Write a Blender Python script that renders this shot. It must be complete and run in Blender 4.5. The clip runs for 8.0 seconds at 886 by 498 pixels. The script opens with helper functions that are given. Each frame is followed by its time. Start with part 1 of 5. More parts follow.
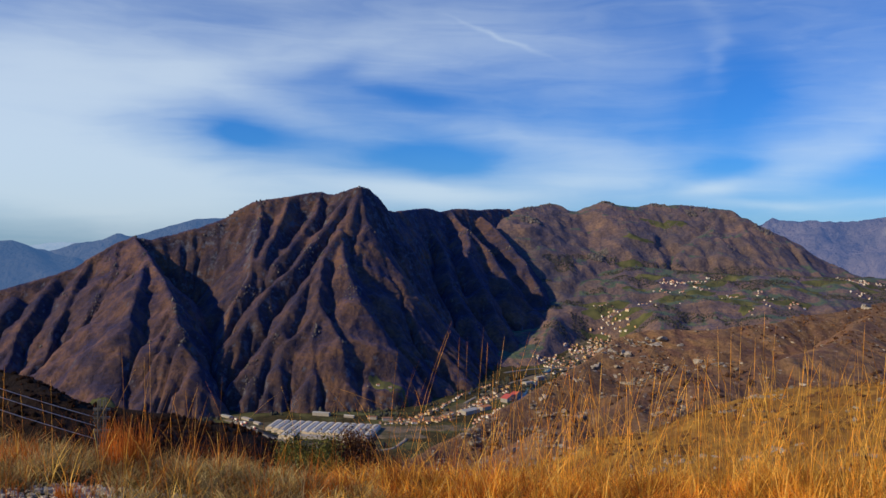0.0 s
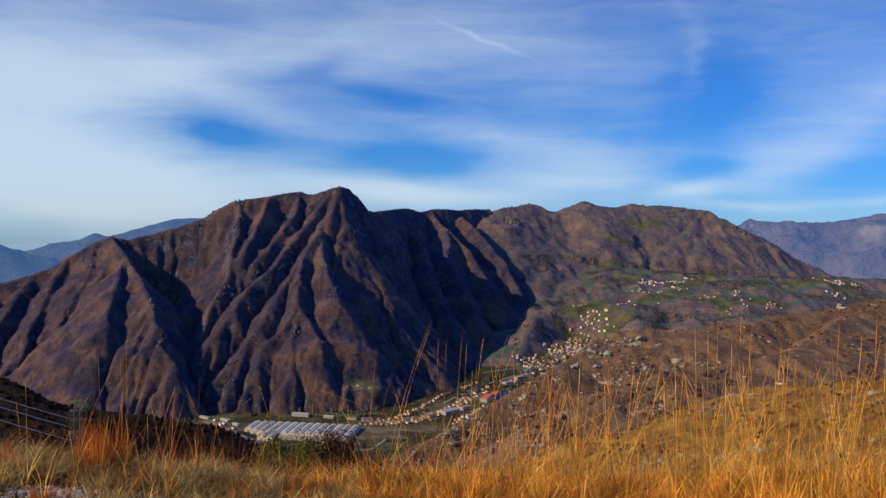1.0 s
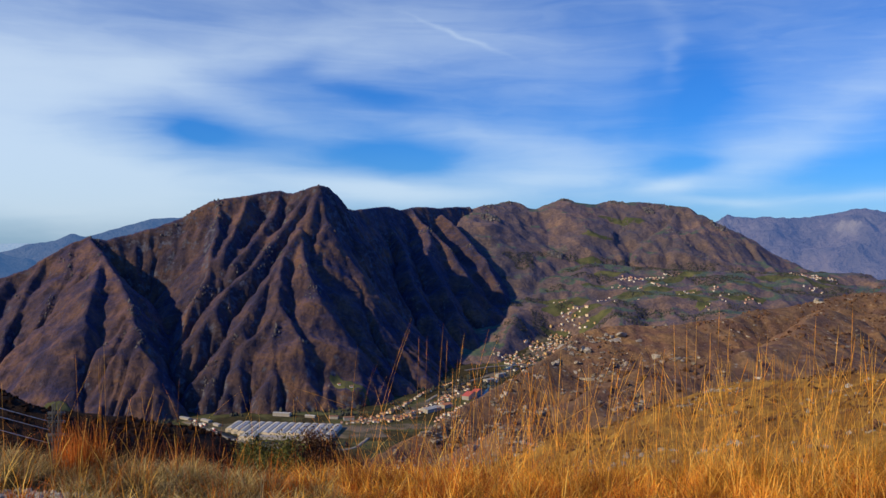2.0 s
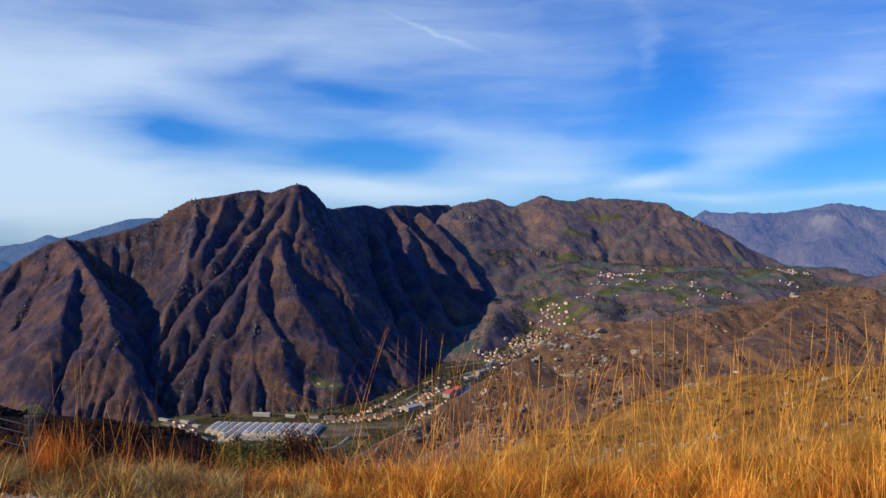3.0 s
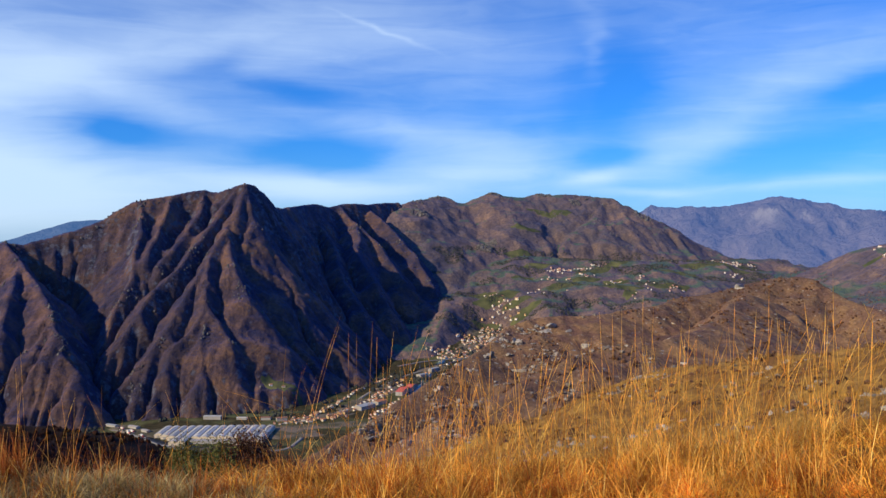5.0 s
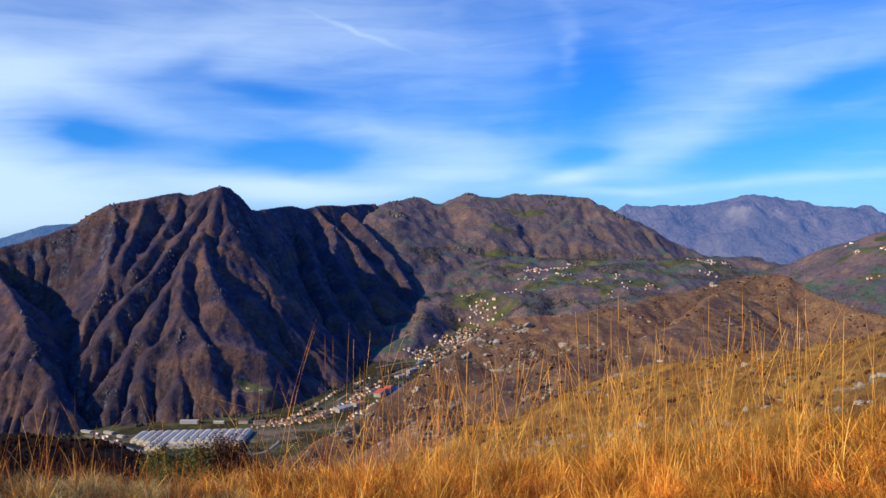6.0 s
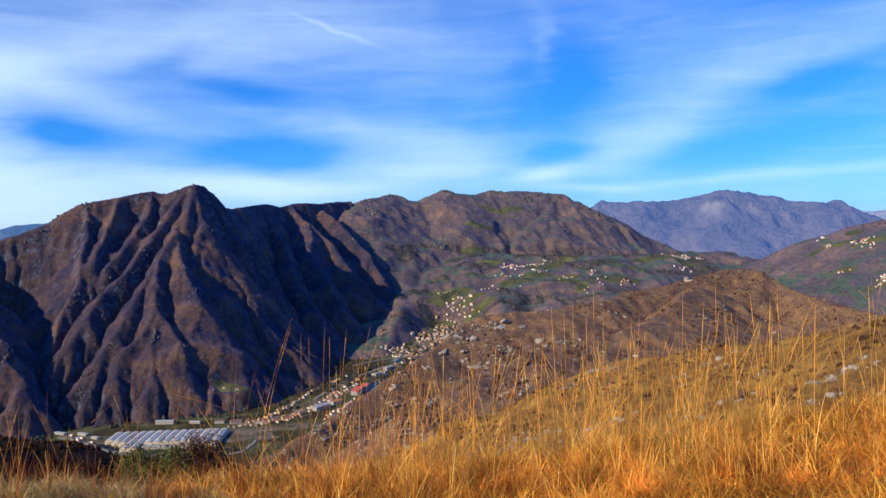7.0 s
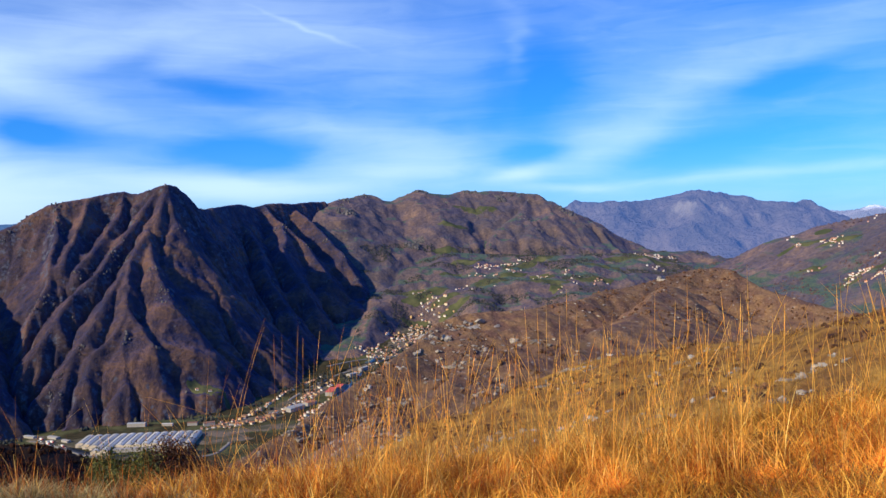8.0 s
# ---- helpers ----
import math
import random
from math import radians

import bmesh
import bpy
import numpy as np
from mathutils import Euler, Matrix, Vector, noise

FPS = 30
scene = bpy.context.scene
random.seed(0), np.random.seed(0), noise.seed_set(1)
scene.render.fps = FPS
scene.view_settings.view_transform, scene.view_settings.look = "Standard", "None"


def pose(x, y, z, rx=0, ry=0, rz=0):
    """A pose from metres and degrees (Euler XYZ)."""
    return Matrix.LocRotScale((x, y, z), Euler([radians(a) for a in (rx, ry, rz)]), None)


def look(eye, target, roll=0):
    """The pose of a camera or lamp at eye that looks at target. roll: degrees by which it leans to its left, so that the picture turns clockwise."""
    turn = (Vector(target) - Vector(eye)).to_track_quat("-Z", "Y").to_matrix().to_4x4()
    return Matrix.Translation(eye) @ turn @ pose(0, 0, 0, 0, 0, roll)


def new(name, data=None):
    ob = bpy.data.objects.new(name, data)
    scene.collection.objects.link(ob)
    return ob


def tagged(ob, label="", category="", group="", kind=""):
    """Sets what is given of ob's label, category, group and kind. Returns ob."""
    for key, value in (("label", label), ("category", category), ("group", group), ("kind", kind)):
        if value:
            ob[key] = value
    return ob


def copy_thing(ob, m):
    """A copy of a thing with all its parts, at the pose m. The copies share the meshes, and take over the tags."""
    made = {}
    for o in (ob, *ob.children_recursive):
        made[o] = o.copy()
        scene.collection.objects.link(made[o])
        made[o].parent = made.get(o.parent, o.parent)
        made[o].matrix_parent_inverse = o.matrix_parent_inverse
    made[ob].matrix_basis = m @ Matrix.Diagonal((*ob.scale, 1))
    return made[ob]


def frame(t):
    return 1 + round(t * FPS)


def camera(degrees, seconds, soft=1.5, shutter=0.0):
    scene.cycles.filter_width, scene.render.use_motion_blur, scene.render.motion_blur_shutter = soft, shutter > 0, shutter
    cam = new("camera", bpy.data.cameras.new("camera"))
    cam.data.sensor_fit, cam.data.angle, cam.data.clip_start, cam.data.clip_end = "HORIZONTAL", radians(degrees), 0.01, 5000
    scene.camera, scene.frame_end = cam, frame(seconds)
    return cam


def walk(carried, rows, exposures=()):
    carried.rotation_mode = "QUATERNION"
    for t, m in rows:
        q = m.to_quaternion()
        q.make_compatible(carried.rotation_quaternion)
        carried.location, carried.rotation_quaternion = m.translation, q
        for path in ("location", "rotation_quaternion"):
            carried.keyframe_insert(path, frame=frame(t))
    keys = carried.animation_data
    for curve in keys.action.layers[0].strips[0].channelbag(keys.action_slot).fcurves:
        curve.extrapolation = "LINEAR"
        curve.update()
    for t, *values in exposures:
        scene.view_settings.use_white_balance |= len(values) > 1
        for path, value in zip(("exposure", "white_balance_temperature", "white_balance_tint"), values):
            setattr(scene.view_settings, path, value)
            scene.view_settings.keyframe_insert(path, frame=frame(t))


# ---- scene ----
cam = camera(54.0, 8.0)
PATH = [
    (0.0, pose(0.000, 0, 1.6, 89.000, -1.100, 0.000)),
    (0.5, pose(0.003, 0, 1.6, 89.025, -1.132, -0.603)),
    (1.0, pose(0.005, 0, 1.6, 89.038, -1.131, -1.324)),
    (1.5, pose(0.007, 0, 1.6, 88.985, -0.971, -1.956)),
    (3.0, pose(0.015, 0, 1.6, 88.799, -0.234, -3.987)),
    (3.5, pose(0.018, 0, 1.6, 88.709, -0.018, -4.677)),
    (4.0, pose(0.020, 0, 1.6, 88.652, 0.292, -5.553)),
    (4.5, pose(0.022, 0, 1.6, 88.615, 0.431, -6.414)),
    (6.0, pose(0.030, 0, 1.6, 88.659, 1.104, -8.790)),
    (6.5, pose(0.033, 0, 1.6, 88.485, 1.387, -9.502)),
    (7.0, pose(0.035, 0, 1.6, 88.436, 1.489, -10.359)),
    (7.5, pose(0.037, 0, 1.6, 88.420, 1.592, -11.235)),
    (8.0, pose(0.040, 0, 1.6, 88.393, 1.588, -12.049)),
]
walk(cam, PATH, [(0.0, 0.06, 6080, 10), (3.0, 0.20, 5780, 10), (6.0, 0.39, 5520, 10), (8.0, 0.48, 5400, 10)])

# ---------------------------------------------------------------- sky and sun
SUN_AZ, SUN_EL = -113.5, 28.0          # degrees clockwise from the y axis, above the horizon
sun_dir = Vector((math.sin(radians(SUN_AZ)) * math.cos(radians(SUN_EL)), math.cos(radians(SUN_AZ)) * math.cos(radians(SUN_EL)), math.sin(radians(SUN_EL))))


class Nodes:
    """A small writer of node trees."""

    def __init__(self, tree):
        self.tree = tree
        tree.nodes.clear()

    def add(self, kind, settings=None, **inputs):
        n = self.tree.nodes.new(kind)
        for key, value in (settings or {}).items():
            setattr(n, key, value)
        for key, value in inputs.items():
            self.put(n.inputs[key.replace("_", " ")], value)
        return n

    def put(self, socket, value):
        if isinstance(value, bpy.types.NodeSocket):
            self.tree.links.new(value, socket)
        elif isinstance(value, bpy.types.Node):
            self.tree.links.new(value.outputs[0], socket)
        else:
            socket.default_value = value

    def math(self, op, a, b=0.0, clamp=False):
        n = self.tree.nodes.new("ShaderNodeMath")
        n.operation, n.use_clamp = op, clamp
        self.put(n.inputs[0], a)
        self.put(n.inputs[1], b)
        return n.outputs[0]

    def vmath(self, op, a, b=(0, 0, 0)):
        n = self.tree.nodes.new("ShaderNodeVectorMath")
        n.operation = op
        self.put(n.inputs[0], a)
        self.put(n.inputs[1], b)
        return n.outputs[0]

    def mix(self, fac, a, b, blend="MIX"):
        n = self.tree.nodes.new("ShaderNodeMix")
        n.data_type, n.blend_type = "RGBA", blend
        self.put(n.inputs[0], fac)
        self.put(n.inputs[6], a)
        self.put(n.inputs[7], b)
        return n.outputs[2]

    def span(self, value, lo, hi, to_lo=0.0, to_hi=1.0, smooth=True):
        n = self.tree.nodes.new("ShaderNodeMapRange")
        n.interpolation_type = "SMOOTHSTEP" if smooth else "LINEAR"
        for i, v in enumerate((value, lo, hi, to_lo, to_hi)):
            self.put(n.inputs[i], v)
        return n.outputs[0]

    def noise(self, vector, scale, detail=6.0, rough=0.55, distortion=0.0):
        n = self.tree.nodes.new("ShaderNodeTexNoise")
        for key, v in (("Vector", vector), ("Scale", scale), ("Detail", detail), ("Roughness", rough), ("Distortion", distortion)):
            self.put(n.inputs[key], v)
        return n.outputs[0]


def rgb(r, g, b):
    return (r, g, b, 1.0)


# cloud sheets: bearing, height, half length, half depth (degrees), slant, weight
CIRRUS = [
    (-21, 2.8, 12, 2.6, -4, 0.95), (-26, 8.5, 8, 4.0, 8, 0.65), (-1.5, 2.7, 7, 0.9, -4, 0.60), (10, 4.0, 6, 1.5, 3, 0.42),
    (4, 6.6, 7, 0.8, -8, 0.26), (-10, 7.6, 6, 1.1, -14, 0.22), (-17, 9.4, 6, 1.6, 14, 0.30), (-5, 11.6, 9, 2.2, 6, 0.40),
    (8, 11.5, 7, 2.0, -10, 0.18), (22.7, 4.8, 4.2, 1.4, 14, 0.26), (26, 7.4, 5, 1.4, 22, 0.08), (30, 9.8, 6, 1.8, 15, 0.12),
    (3.6, 12.7, 2.6, 0.12, -22, 0.16), (17, 3.2, 2.4, 0.5, 8, 0.40), (31, 2.6, 9, 0.35, 3, 0.26), (-8, 16.5, 18, 3.0, 0, 0.22),
    (38, 10.9, 8, 1.4, 15, 0.18), (16.6, 11.0, 0.7, 3.6, 8, 0.14), (20, 2.2, 4, 0.3, -4, 0.24)]
CLEAR = [(-12.8, 6.1, 2.0, 0.7, -10, 0.42), (-0.8, 4.9, 3.4, 0.9, -4, 0.55), (-3.5, 9.0, 4.5, 0.8, -12, 0.2), (18, 8.6, 2.6, 2.6, 0, 0.30), (18.3, 4.6, 2.4, 0.6, 6, 0.36),
         (29, 4.3, 4.5, 1.2, 10, 0.32), (33, 8.0, 3.5, 0.8, 12, 0.34), (-7, 10.6, 3.0, 0.8, 20, 0.2)]


def make_world():
    world = bpy.data.worlds.new("sky")
    scene.world = world
    world.use_nodes = True
    n = Nodes(world.node_tree)
    sky = n.add("ShaderNodeTexSky", {"sky_type": "NISHITA", "sun_disc": False, "sun_elevation": radians(SUN_EL), "sun_rotation": radians(SUN_AZ % 360),
                                     "altitude": 900.0, "air_density": 1.0, "dust_density": 0.5, "ozone_density": 4.0})
    ways = n.add("ShaderNodeTexCoord").outputs["Generated"]
    x, y, z = n.add("ShaderNodeSeparateXYZ", Vector=ways).outputs
    low_way = n.add("ShaderNodeCombineXYZ", X=x, Y=y, Z=n.math("MINIMUM", z, 0.26)).outputs[0]
    n.put(sky.inputs["Vector"], n.vmath("NORMALIZE", low_way))
    az = n.math("MULTIPLY", n.math("ARCTAN2", x, y), 180 / math.pi)
    el = n.math("MULTIPLY", n.math("ARCSINE", z), 180 / math.pi)
    sheet = n.add("ShaderNodeCombineXYZ", X=az, Y=n.math("MULTIPLY", el, 2.2), Z=0.0).outputs[0]
    for scale, amount in ((0.06, 3.6), (0.22, 1.6)):
        bend = n.add("ShaderNodeTexNoise", Vector=sheet, Scale=scale, Detail=3.0, Roughness=0.55)
        push = n.vmath("MULTIPLY", n.vmath("SUBTRACT", bend.outputs[1], (0.5, 0.5, 0.5)), (amount * 1.6, amount * 0.55, 0.0))
        sheet = n.vmath("ADD", sheet, push)
    sx, sy, _ = n.add("ShaderNodeSeparateXYZ", Vector=sheet).outputs
    sy = n.math("DIVIDE", sy, 2.2)
    total = n.span(el, 42.0, 17.0, 0.0, 0.23)
    for rows, sign in ((CIRRUS, 1.0), (CLEAR, -1.0)):
        for a, e, long, deep, slant, weight in rows:
            c, q = math.cos(radians(slant)), math.sin(radians(slant))
            dx, dy = n.math("SUBTRACT", sx, a), n.math("SUBTRACT", sy, e)
            u = n.math("DIVIDE", n.math("ADD", n.math("MULTIPLY", dx, c), n.math("MULTIPLY", dy, q)), long)
            v = n.math("DIVIDE", n.math("SUBTRACT", n.math("MULTIPLY", dy, c), n.math("MULTIPLY", dx, q)), deep)
            r = n.math("ADD", n.math("MULTIPLY", u, u), n.math("MULTIPLY", v, v))
            total = n.math("ADD", total, n.math("MULTIPLY", n.math("EXPONENT", n.math("MULTIPLY", r, -1.0)), sign * weight))
    # fine fibres along the wind, and far from the view a broken veil
    fibres = n.noise(n.add("ShaderNodeMapping", Vector=sheet, Rotation=(0, 0, radians(-14)), Scale=(0.13, 0.42, 1.0)).outputs[0], 1.0, 6.0, 0.56, 0.6)
    veil = n.noise(ways, 2.6, 6.0, 0.6)
    total = n.math("ADD", total, n.math("MULTIPLY", n.math("SUBTRACT", fibres, 0.5), 0.34))
    total = n.math("ADD", total, n.math("MULTIPLY", n.math("SUBTRACT", veil, 0.45), 0.36))
    cloud = n.span(total, 0.0, 1.0, 0.0, 0.9)
    blue = n.mix(1.0, sky.outputs[0], rgb(0.27, 0.68, 1.24), "MULTIPLY")
    bright = n.mix(0.25, rgb(8.0, 8.9, 9.6), n.mix(1.0, sky.outputs[0], rgb(1.2, 1.2, 1.2), "MULTIPLY"))
    low = n.span(el, 6.0, -1.0, 0.0, 0.32)
    colour = n.mix(low, n.mix(cloud, blue, bright), n.mix(0.5, bright, blue))
    bg = n.add("ShaderNodeBackground", Color=colour, Strength=0.085)
    n.add("ShaderNodeOutputWorld", Surface=bg)


make_world()
sun = new("sun", bpy.data.lights.new("sun", "SUN"))
sun.data.energy, sun.data.angle, sun.data.color = 5.0, radians(0.53), (1.0, 0.74, 0.36)
sun.matrix_world = look(sun_dir * 100, (0, 0, 0))


# ---------------------------------------------------------------- materials
def material(name, build):
    m = bpy.data.materials.new(name)
    m.use_nodes = True
    n = Nodes(m.node_tree)
    build(n)
    return m


def surface(n, colour, rough=0.85, bump=None, strength=0.5, distance=1.0, metallic=0.0, spec=0.3, haze_sheen=0.0):
    s = n.add("ShaderNodeBsdfPrincipled", Base_Color=colour, Roughness=rough, Metallic=metallic)
    s.inputs["Specular IOR Level"].default_value = spec
    if haze_sheen > 0:
        # a blue-tinted sheen that imitates air haze over shaded slopes
        s.inputs["Sheen Weight"].default_value = haze_sheen
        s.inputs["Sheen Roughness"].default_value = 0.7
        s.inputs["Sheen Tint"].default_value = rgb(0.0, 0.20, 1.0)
    if bump is not None:
        b = n.add("ShaderNodeBump", Strength=strength, Distance=distance, Height=bump)
        n.put(s.inputs["Normal"], b.outputs[0])
    n.add("ShaderNodeOutputMaterial", Surface=s)


def place(n):
    return n.add("ShaderNodeNewGeometry").outputs["Position"]


def wooded(n, tone, warm, rock, green=0.0, rock_amount=0.5, scale=1.0, steep=0.35, gloss=0.1, haze_sheen=0.0):
    """Bare autumn wood and dry grass with crags where it is steep and meadows where it is flat."""
    p = place(n)
    fine = n.noise(p, 0.11 * scale, 6.0, 0.7)
    mid = n.noise(p, 0.018 * scale, 5.0, 0.6)
    wide = n.noise(p, 0.004, 3.0, 0.5)
    colour = n.mix(n.span(mid, 0.35, 0.68), rgb(*tone), rgb(*warm))
    colour = n.mix(n.span(wide, 0.4, 0.65, 0.0, 0.55), colour, rgb(tone[0] * 0.72, tone[1] * 0.85, tone[2] * 0.8))
    colour = n.mix(1.0, colour, n.mix(n.span(fine, 0.3, 0.7), rgb(0.68, 0.68, 0.68), rgb(1.32, 1.3, 1.28)), "MULTIPLY")
    slope = n.add("ShaderNodeSeparateXYZ", Vector=n.add("ShaderNodeNewGeometry").outputs["Normal"]).outputs[2]
    crag = n.math("ADD", n.span(slope, 0.78, 0.5, 0.0, steep), n.noise(p, 0.07 * scale, 7.0, 0.68))
    crag = n.span(crag, 0.86 - 0.22 * rock_amount, 1.0 - 0.2 * rock_amount)
    if rock_amount > 0:
        colour = n.mix(crag, colour, n.mix(n.span(n.noise(p, 0.5 * scale, 5.0, 0.7), 0.35, 0.65), rgb(rock[0] * 0.5, rock[1] * 0.5, rock[2] * 0.5), rgb(*rock)))
    if green > 0:
        patch = n.math("MULTIPLY", n.span(slope, 0.9, 0.95), n.span(n.noise(p, 0.007, 4.0, 0.6), 0.5 - 0.1 * green, 0.6 - 0.1 * green))
        colour = n.mix(patch, colour, n.mix(n.span(fine, 0.3, 0.7), rgb(0.055, 0.078, 0.03), rgb(0.10, 0.12, 0.045)))
    surface(n, colour, 0.95, n.math("ADD", fine, n.math("MULTIPLY", mid, 2.0)), 0.75, 7.0 / scale, spec=gloss, haze_sheen=haze_sheen)


M_MOUNTAIN = material("bare_beech_slope", lambda n: wooded(n, (0.046, 0.029, 0.016), (0.150, 0.082, 0.024), (0.13, 0.125, 0.13), 0.0, 0.15, gloss=0.05, haze_sheen=0.2))
# beech slope made paler and greyer: air haze put into its colour
M_BACK = material("hazy_beech_slope", lambda n: wooded(n, (0.095, 0.070, 0.066), (0.19, 0.125, 0.080), (0.26, 0.24, 0.24), 0.5, 0.3, gloss=0.1, haze_sheen=0.1))
M_SPUR = material("stony_dry_hillside", lambda n: wooded(n, (0.135, 0.076, 0.056), (0.25, 0.15, 0.072), (0.5, 0.45, 0.38), 0.0, 1.3, 6.0, 0.05))
M_NEAR = material("dry_yellow_hillside", lambda n: wooded(n, (0.16, 0.08, 0.024), (0.36, 0.205, 0.042), (0.42, 0.39, 0.34), 0.0, 0.9, 16.0, 0.05))
# dark woodland, taken down to near black to paint in the hill's shade
M_DARK = material("dark_shaded_wooded_hill", lambda n: wooded(n, (0.012, 0.009, 0.008), (0.026, 0.015, 0.010), (0.1, 0.09, 0.08), 0.0, 0.0, 4.0))


def valley_ground(n):
    p = place(n)
    height = n.add("ShaderNodeSeparateXYZ", Vector=p).outputs[2]
    fine, mid = n.noise(p, 0.09, 6.0, 0.65), n.noise(p, 0.009, 5.0, 0.6)
    meadow = n.mix(n.span(fine, 0.3, 0.7), rgb(0.05, 0.058, 0.022), rgb(0.11, 0.105, 0.045))
    wood = n.mix(n.span(fine, 0.3, 0.7), rgb(0.02, 0.022, 0.01), rgb(0.06, 0.045, 0.02))
    low = n.mix(n.span(mid, 0.46, 0.6), wood, meadow)
    grain, tuft = n.noise(p, 38.0, 5.0, 0.7), n.noise(p, 2.2, 5.0, 0.65)
    straw = n.mix(n.span(tuft, 0.35, 0.65), rgb(0.075, 0.055, 0.025), rgb(0.2, 0.15, 0.075))
    straw = n.mix(1.0, straw, n.mix(grain, rgb(0.5, 0.5, 0.5), rgb(1.5, 1.5, 1.5)), "MULTIPLY")
    colour = n.mix(n.span(height, -60.0, -15.0), low, straw)
    surface(n, colour, 0.95, n.math("ADD", grain, tuft), 0.7, 0.03, spec=0.1)


M_GROUND = material("meadow_and_valley", valley_ground)


def far_off(n, tone, haze_glow, rock=0.0, snow=None):
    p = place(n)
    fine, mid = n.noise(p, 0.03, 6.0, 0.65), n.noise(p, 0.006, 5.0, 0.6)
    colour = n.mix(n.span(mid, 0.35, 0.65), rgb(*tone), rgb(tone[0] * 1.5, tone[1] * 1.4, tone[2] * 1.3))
    if rock > 0:
        slope = n.add("ShaderNodeSeparateXYZ", Vector=n.add("ShaderNodeNewGeometry").outputs["Normal"]).outputs[2]
        crag = n.span(n.math("ADD", n.span(slope, 0.8, 0.5, 0.0, 0.4), n.noise(p, 0.024, 7.0, 0.7)), 0.56, 0.96, 0.0, rock)
        crag = n.math("MULTIPLY", crag, n.span(n.add("ShaderNodeSeparateXYZ", Vector=p).outputs[2], -40.0, 70.0))
        colour = n.mix(crag, colour, rgb(0.2, 0.185, 0.17))
    if snow is not None:
        height = n.add("ShaderNodeSeparateXYZ", Vector=p).outputs[2]
        line = n.math("ADD", height, n.math("MULTIPLY", mid, 90.0))
        colour = n.mix(n.span(line, snow, snow + 35.0), colour, rgb(0.75, 0.76, 0.8))
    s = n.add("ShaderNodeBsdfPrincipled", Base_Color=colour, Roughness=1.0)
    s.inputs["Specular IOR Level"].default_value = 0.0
    # even blue emission stands in for the haze of the distance
    s.inputs["Emission Color"].default_value = rgb(*haze_glow)
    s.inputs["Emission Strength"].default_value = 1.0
    b = n.add("ShaderNodeBump", Strength=1.0, Distance=30.0, Height=n.math("ADD", fine, mid))
    n.put(s.inputs["Normal"], b.outputs[0])
    n.add("ShaderNodeOutputMaterial", Surface=s)


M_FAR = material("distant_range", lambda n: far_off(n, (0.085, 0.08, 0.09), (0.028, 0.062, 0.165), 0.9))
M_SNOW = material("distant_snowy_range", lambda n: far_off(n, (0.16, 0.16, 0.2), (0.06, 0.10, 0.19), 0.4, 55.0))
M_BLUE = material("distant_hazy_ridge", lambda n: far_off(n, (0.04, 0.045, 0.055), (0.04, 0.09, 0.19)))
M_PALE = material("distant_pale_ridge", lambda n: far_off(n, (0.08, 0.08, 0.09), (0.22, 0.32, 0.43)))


def blades(n, dark, light, through_light=0.5):
    """Dry grass: lit through as well as from the front, each blade of its own tone."""
    one = n.add("ShaderNodeNewGeometry").outputs["Random Per Island"]
    p = place(n)
    tone = n.mix(one, rgb(*dark), rgb(*light))
    tone = n.mix(1.0, tone, n.mix(n.span(n.noise(p, 3.5, 4.0, 0.6), 0.35, 0.65), rgb(0.46, 0.38, 0.3), rgb(1.5, 1.5, 1.45)), "MULTIPLY")
    front = n.add("ShaderNodeBsdfPrincipled", Base_Color=tone, Roughness=0.6)
    front.inputs["Specular IOR Level"].default_value = 0.25
    back = n.add("ShaderNodeBsdfTranslucent", Color=tone)
    n.add("ShaderNodeOutputMaterial", Surface=n.add("ShaderNodeMixShader", Fac=through_light))
    mixer = [m for m in n.tree.nodes if m.type == "MIX_SHADER"][0]
    n.put(mixer.inputs[1], front.outputs[0])
    n.put(mixer.inputs[2], back.outputs[0])


M_STALK = material("golden_grass_stalk", lambda n: blades(n, (0.74, 0.38, 0.04), (1.0, 0.72, 0.18)))
M_ORANGE = material("orange_grass", lambda n: blades(n, (0.42, 0.11, 0.008), (1.0, 0.64, 0.09)))
M_STRAW = material("pale_straw_grass", lambda n: blades(n, (0.13, 0.095, 0.03), (0.74, 0.58, 0.25)))

def plaster(n, colour):
    p = place(n)
    c = n.mix(n.span(n.noise(p, 0.4, 5.0, 0.65), 0.3, 0.7), rgb(colour[0] * 0.75, colour[1] * 0.75, colour[2] * 0.75), rgb(*colour))
    surface(n, c, 0.9, n.noise(p, 3.0, 3.0), 0.2, 0.05)


def yard_ground(n):
    p = place(n)
    patchy, fine = n.noise(p, 0.035, 5.0, 0.65), n.noise(p, 0.35, 5.0, 0.7)
    c = n.mix(n.span(patchy, 0.4, 0.6), rgb(0.075, 0.07, 0.04), rgb(0.17, 0.135, 0.10))
    c = n.mix(n.span(fine, 0.5, 0.68), c, rgb(0.055, 0.05, 0.038))
    surface(n, c, 0.95, fine, 0.4, 0.3, spec=0.1)


def pasture(n):
    p = place(n)
    c = n.mix(n.span(n.noise(p, 0.03, 5.0, 0.65), 0.35, 0.65), rgb(0.048, 0.06, 0.03), rgb(0.11, 0.112, 0.048))
    c = n.mix(n.span(n.noise(p, 0.12, 5.0, 0.7), 0.52, 0.66, 0.0, 0.8), c, rgb(0.05, 0.048, 0.03))
    surface(n, c, 0.95, n.noise(p, 0.5, 4.0), 0.4, 0.6, spec=0.1)


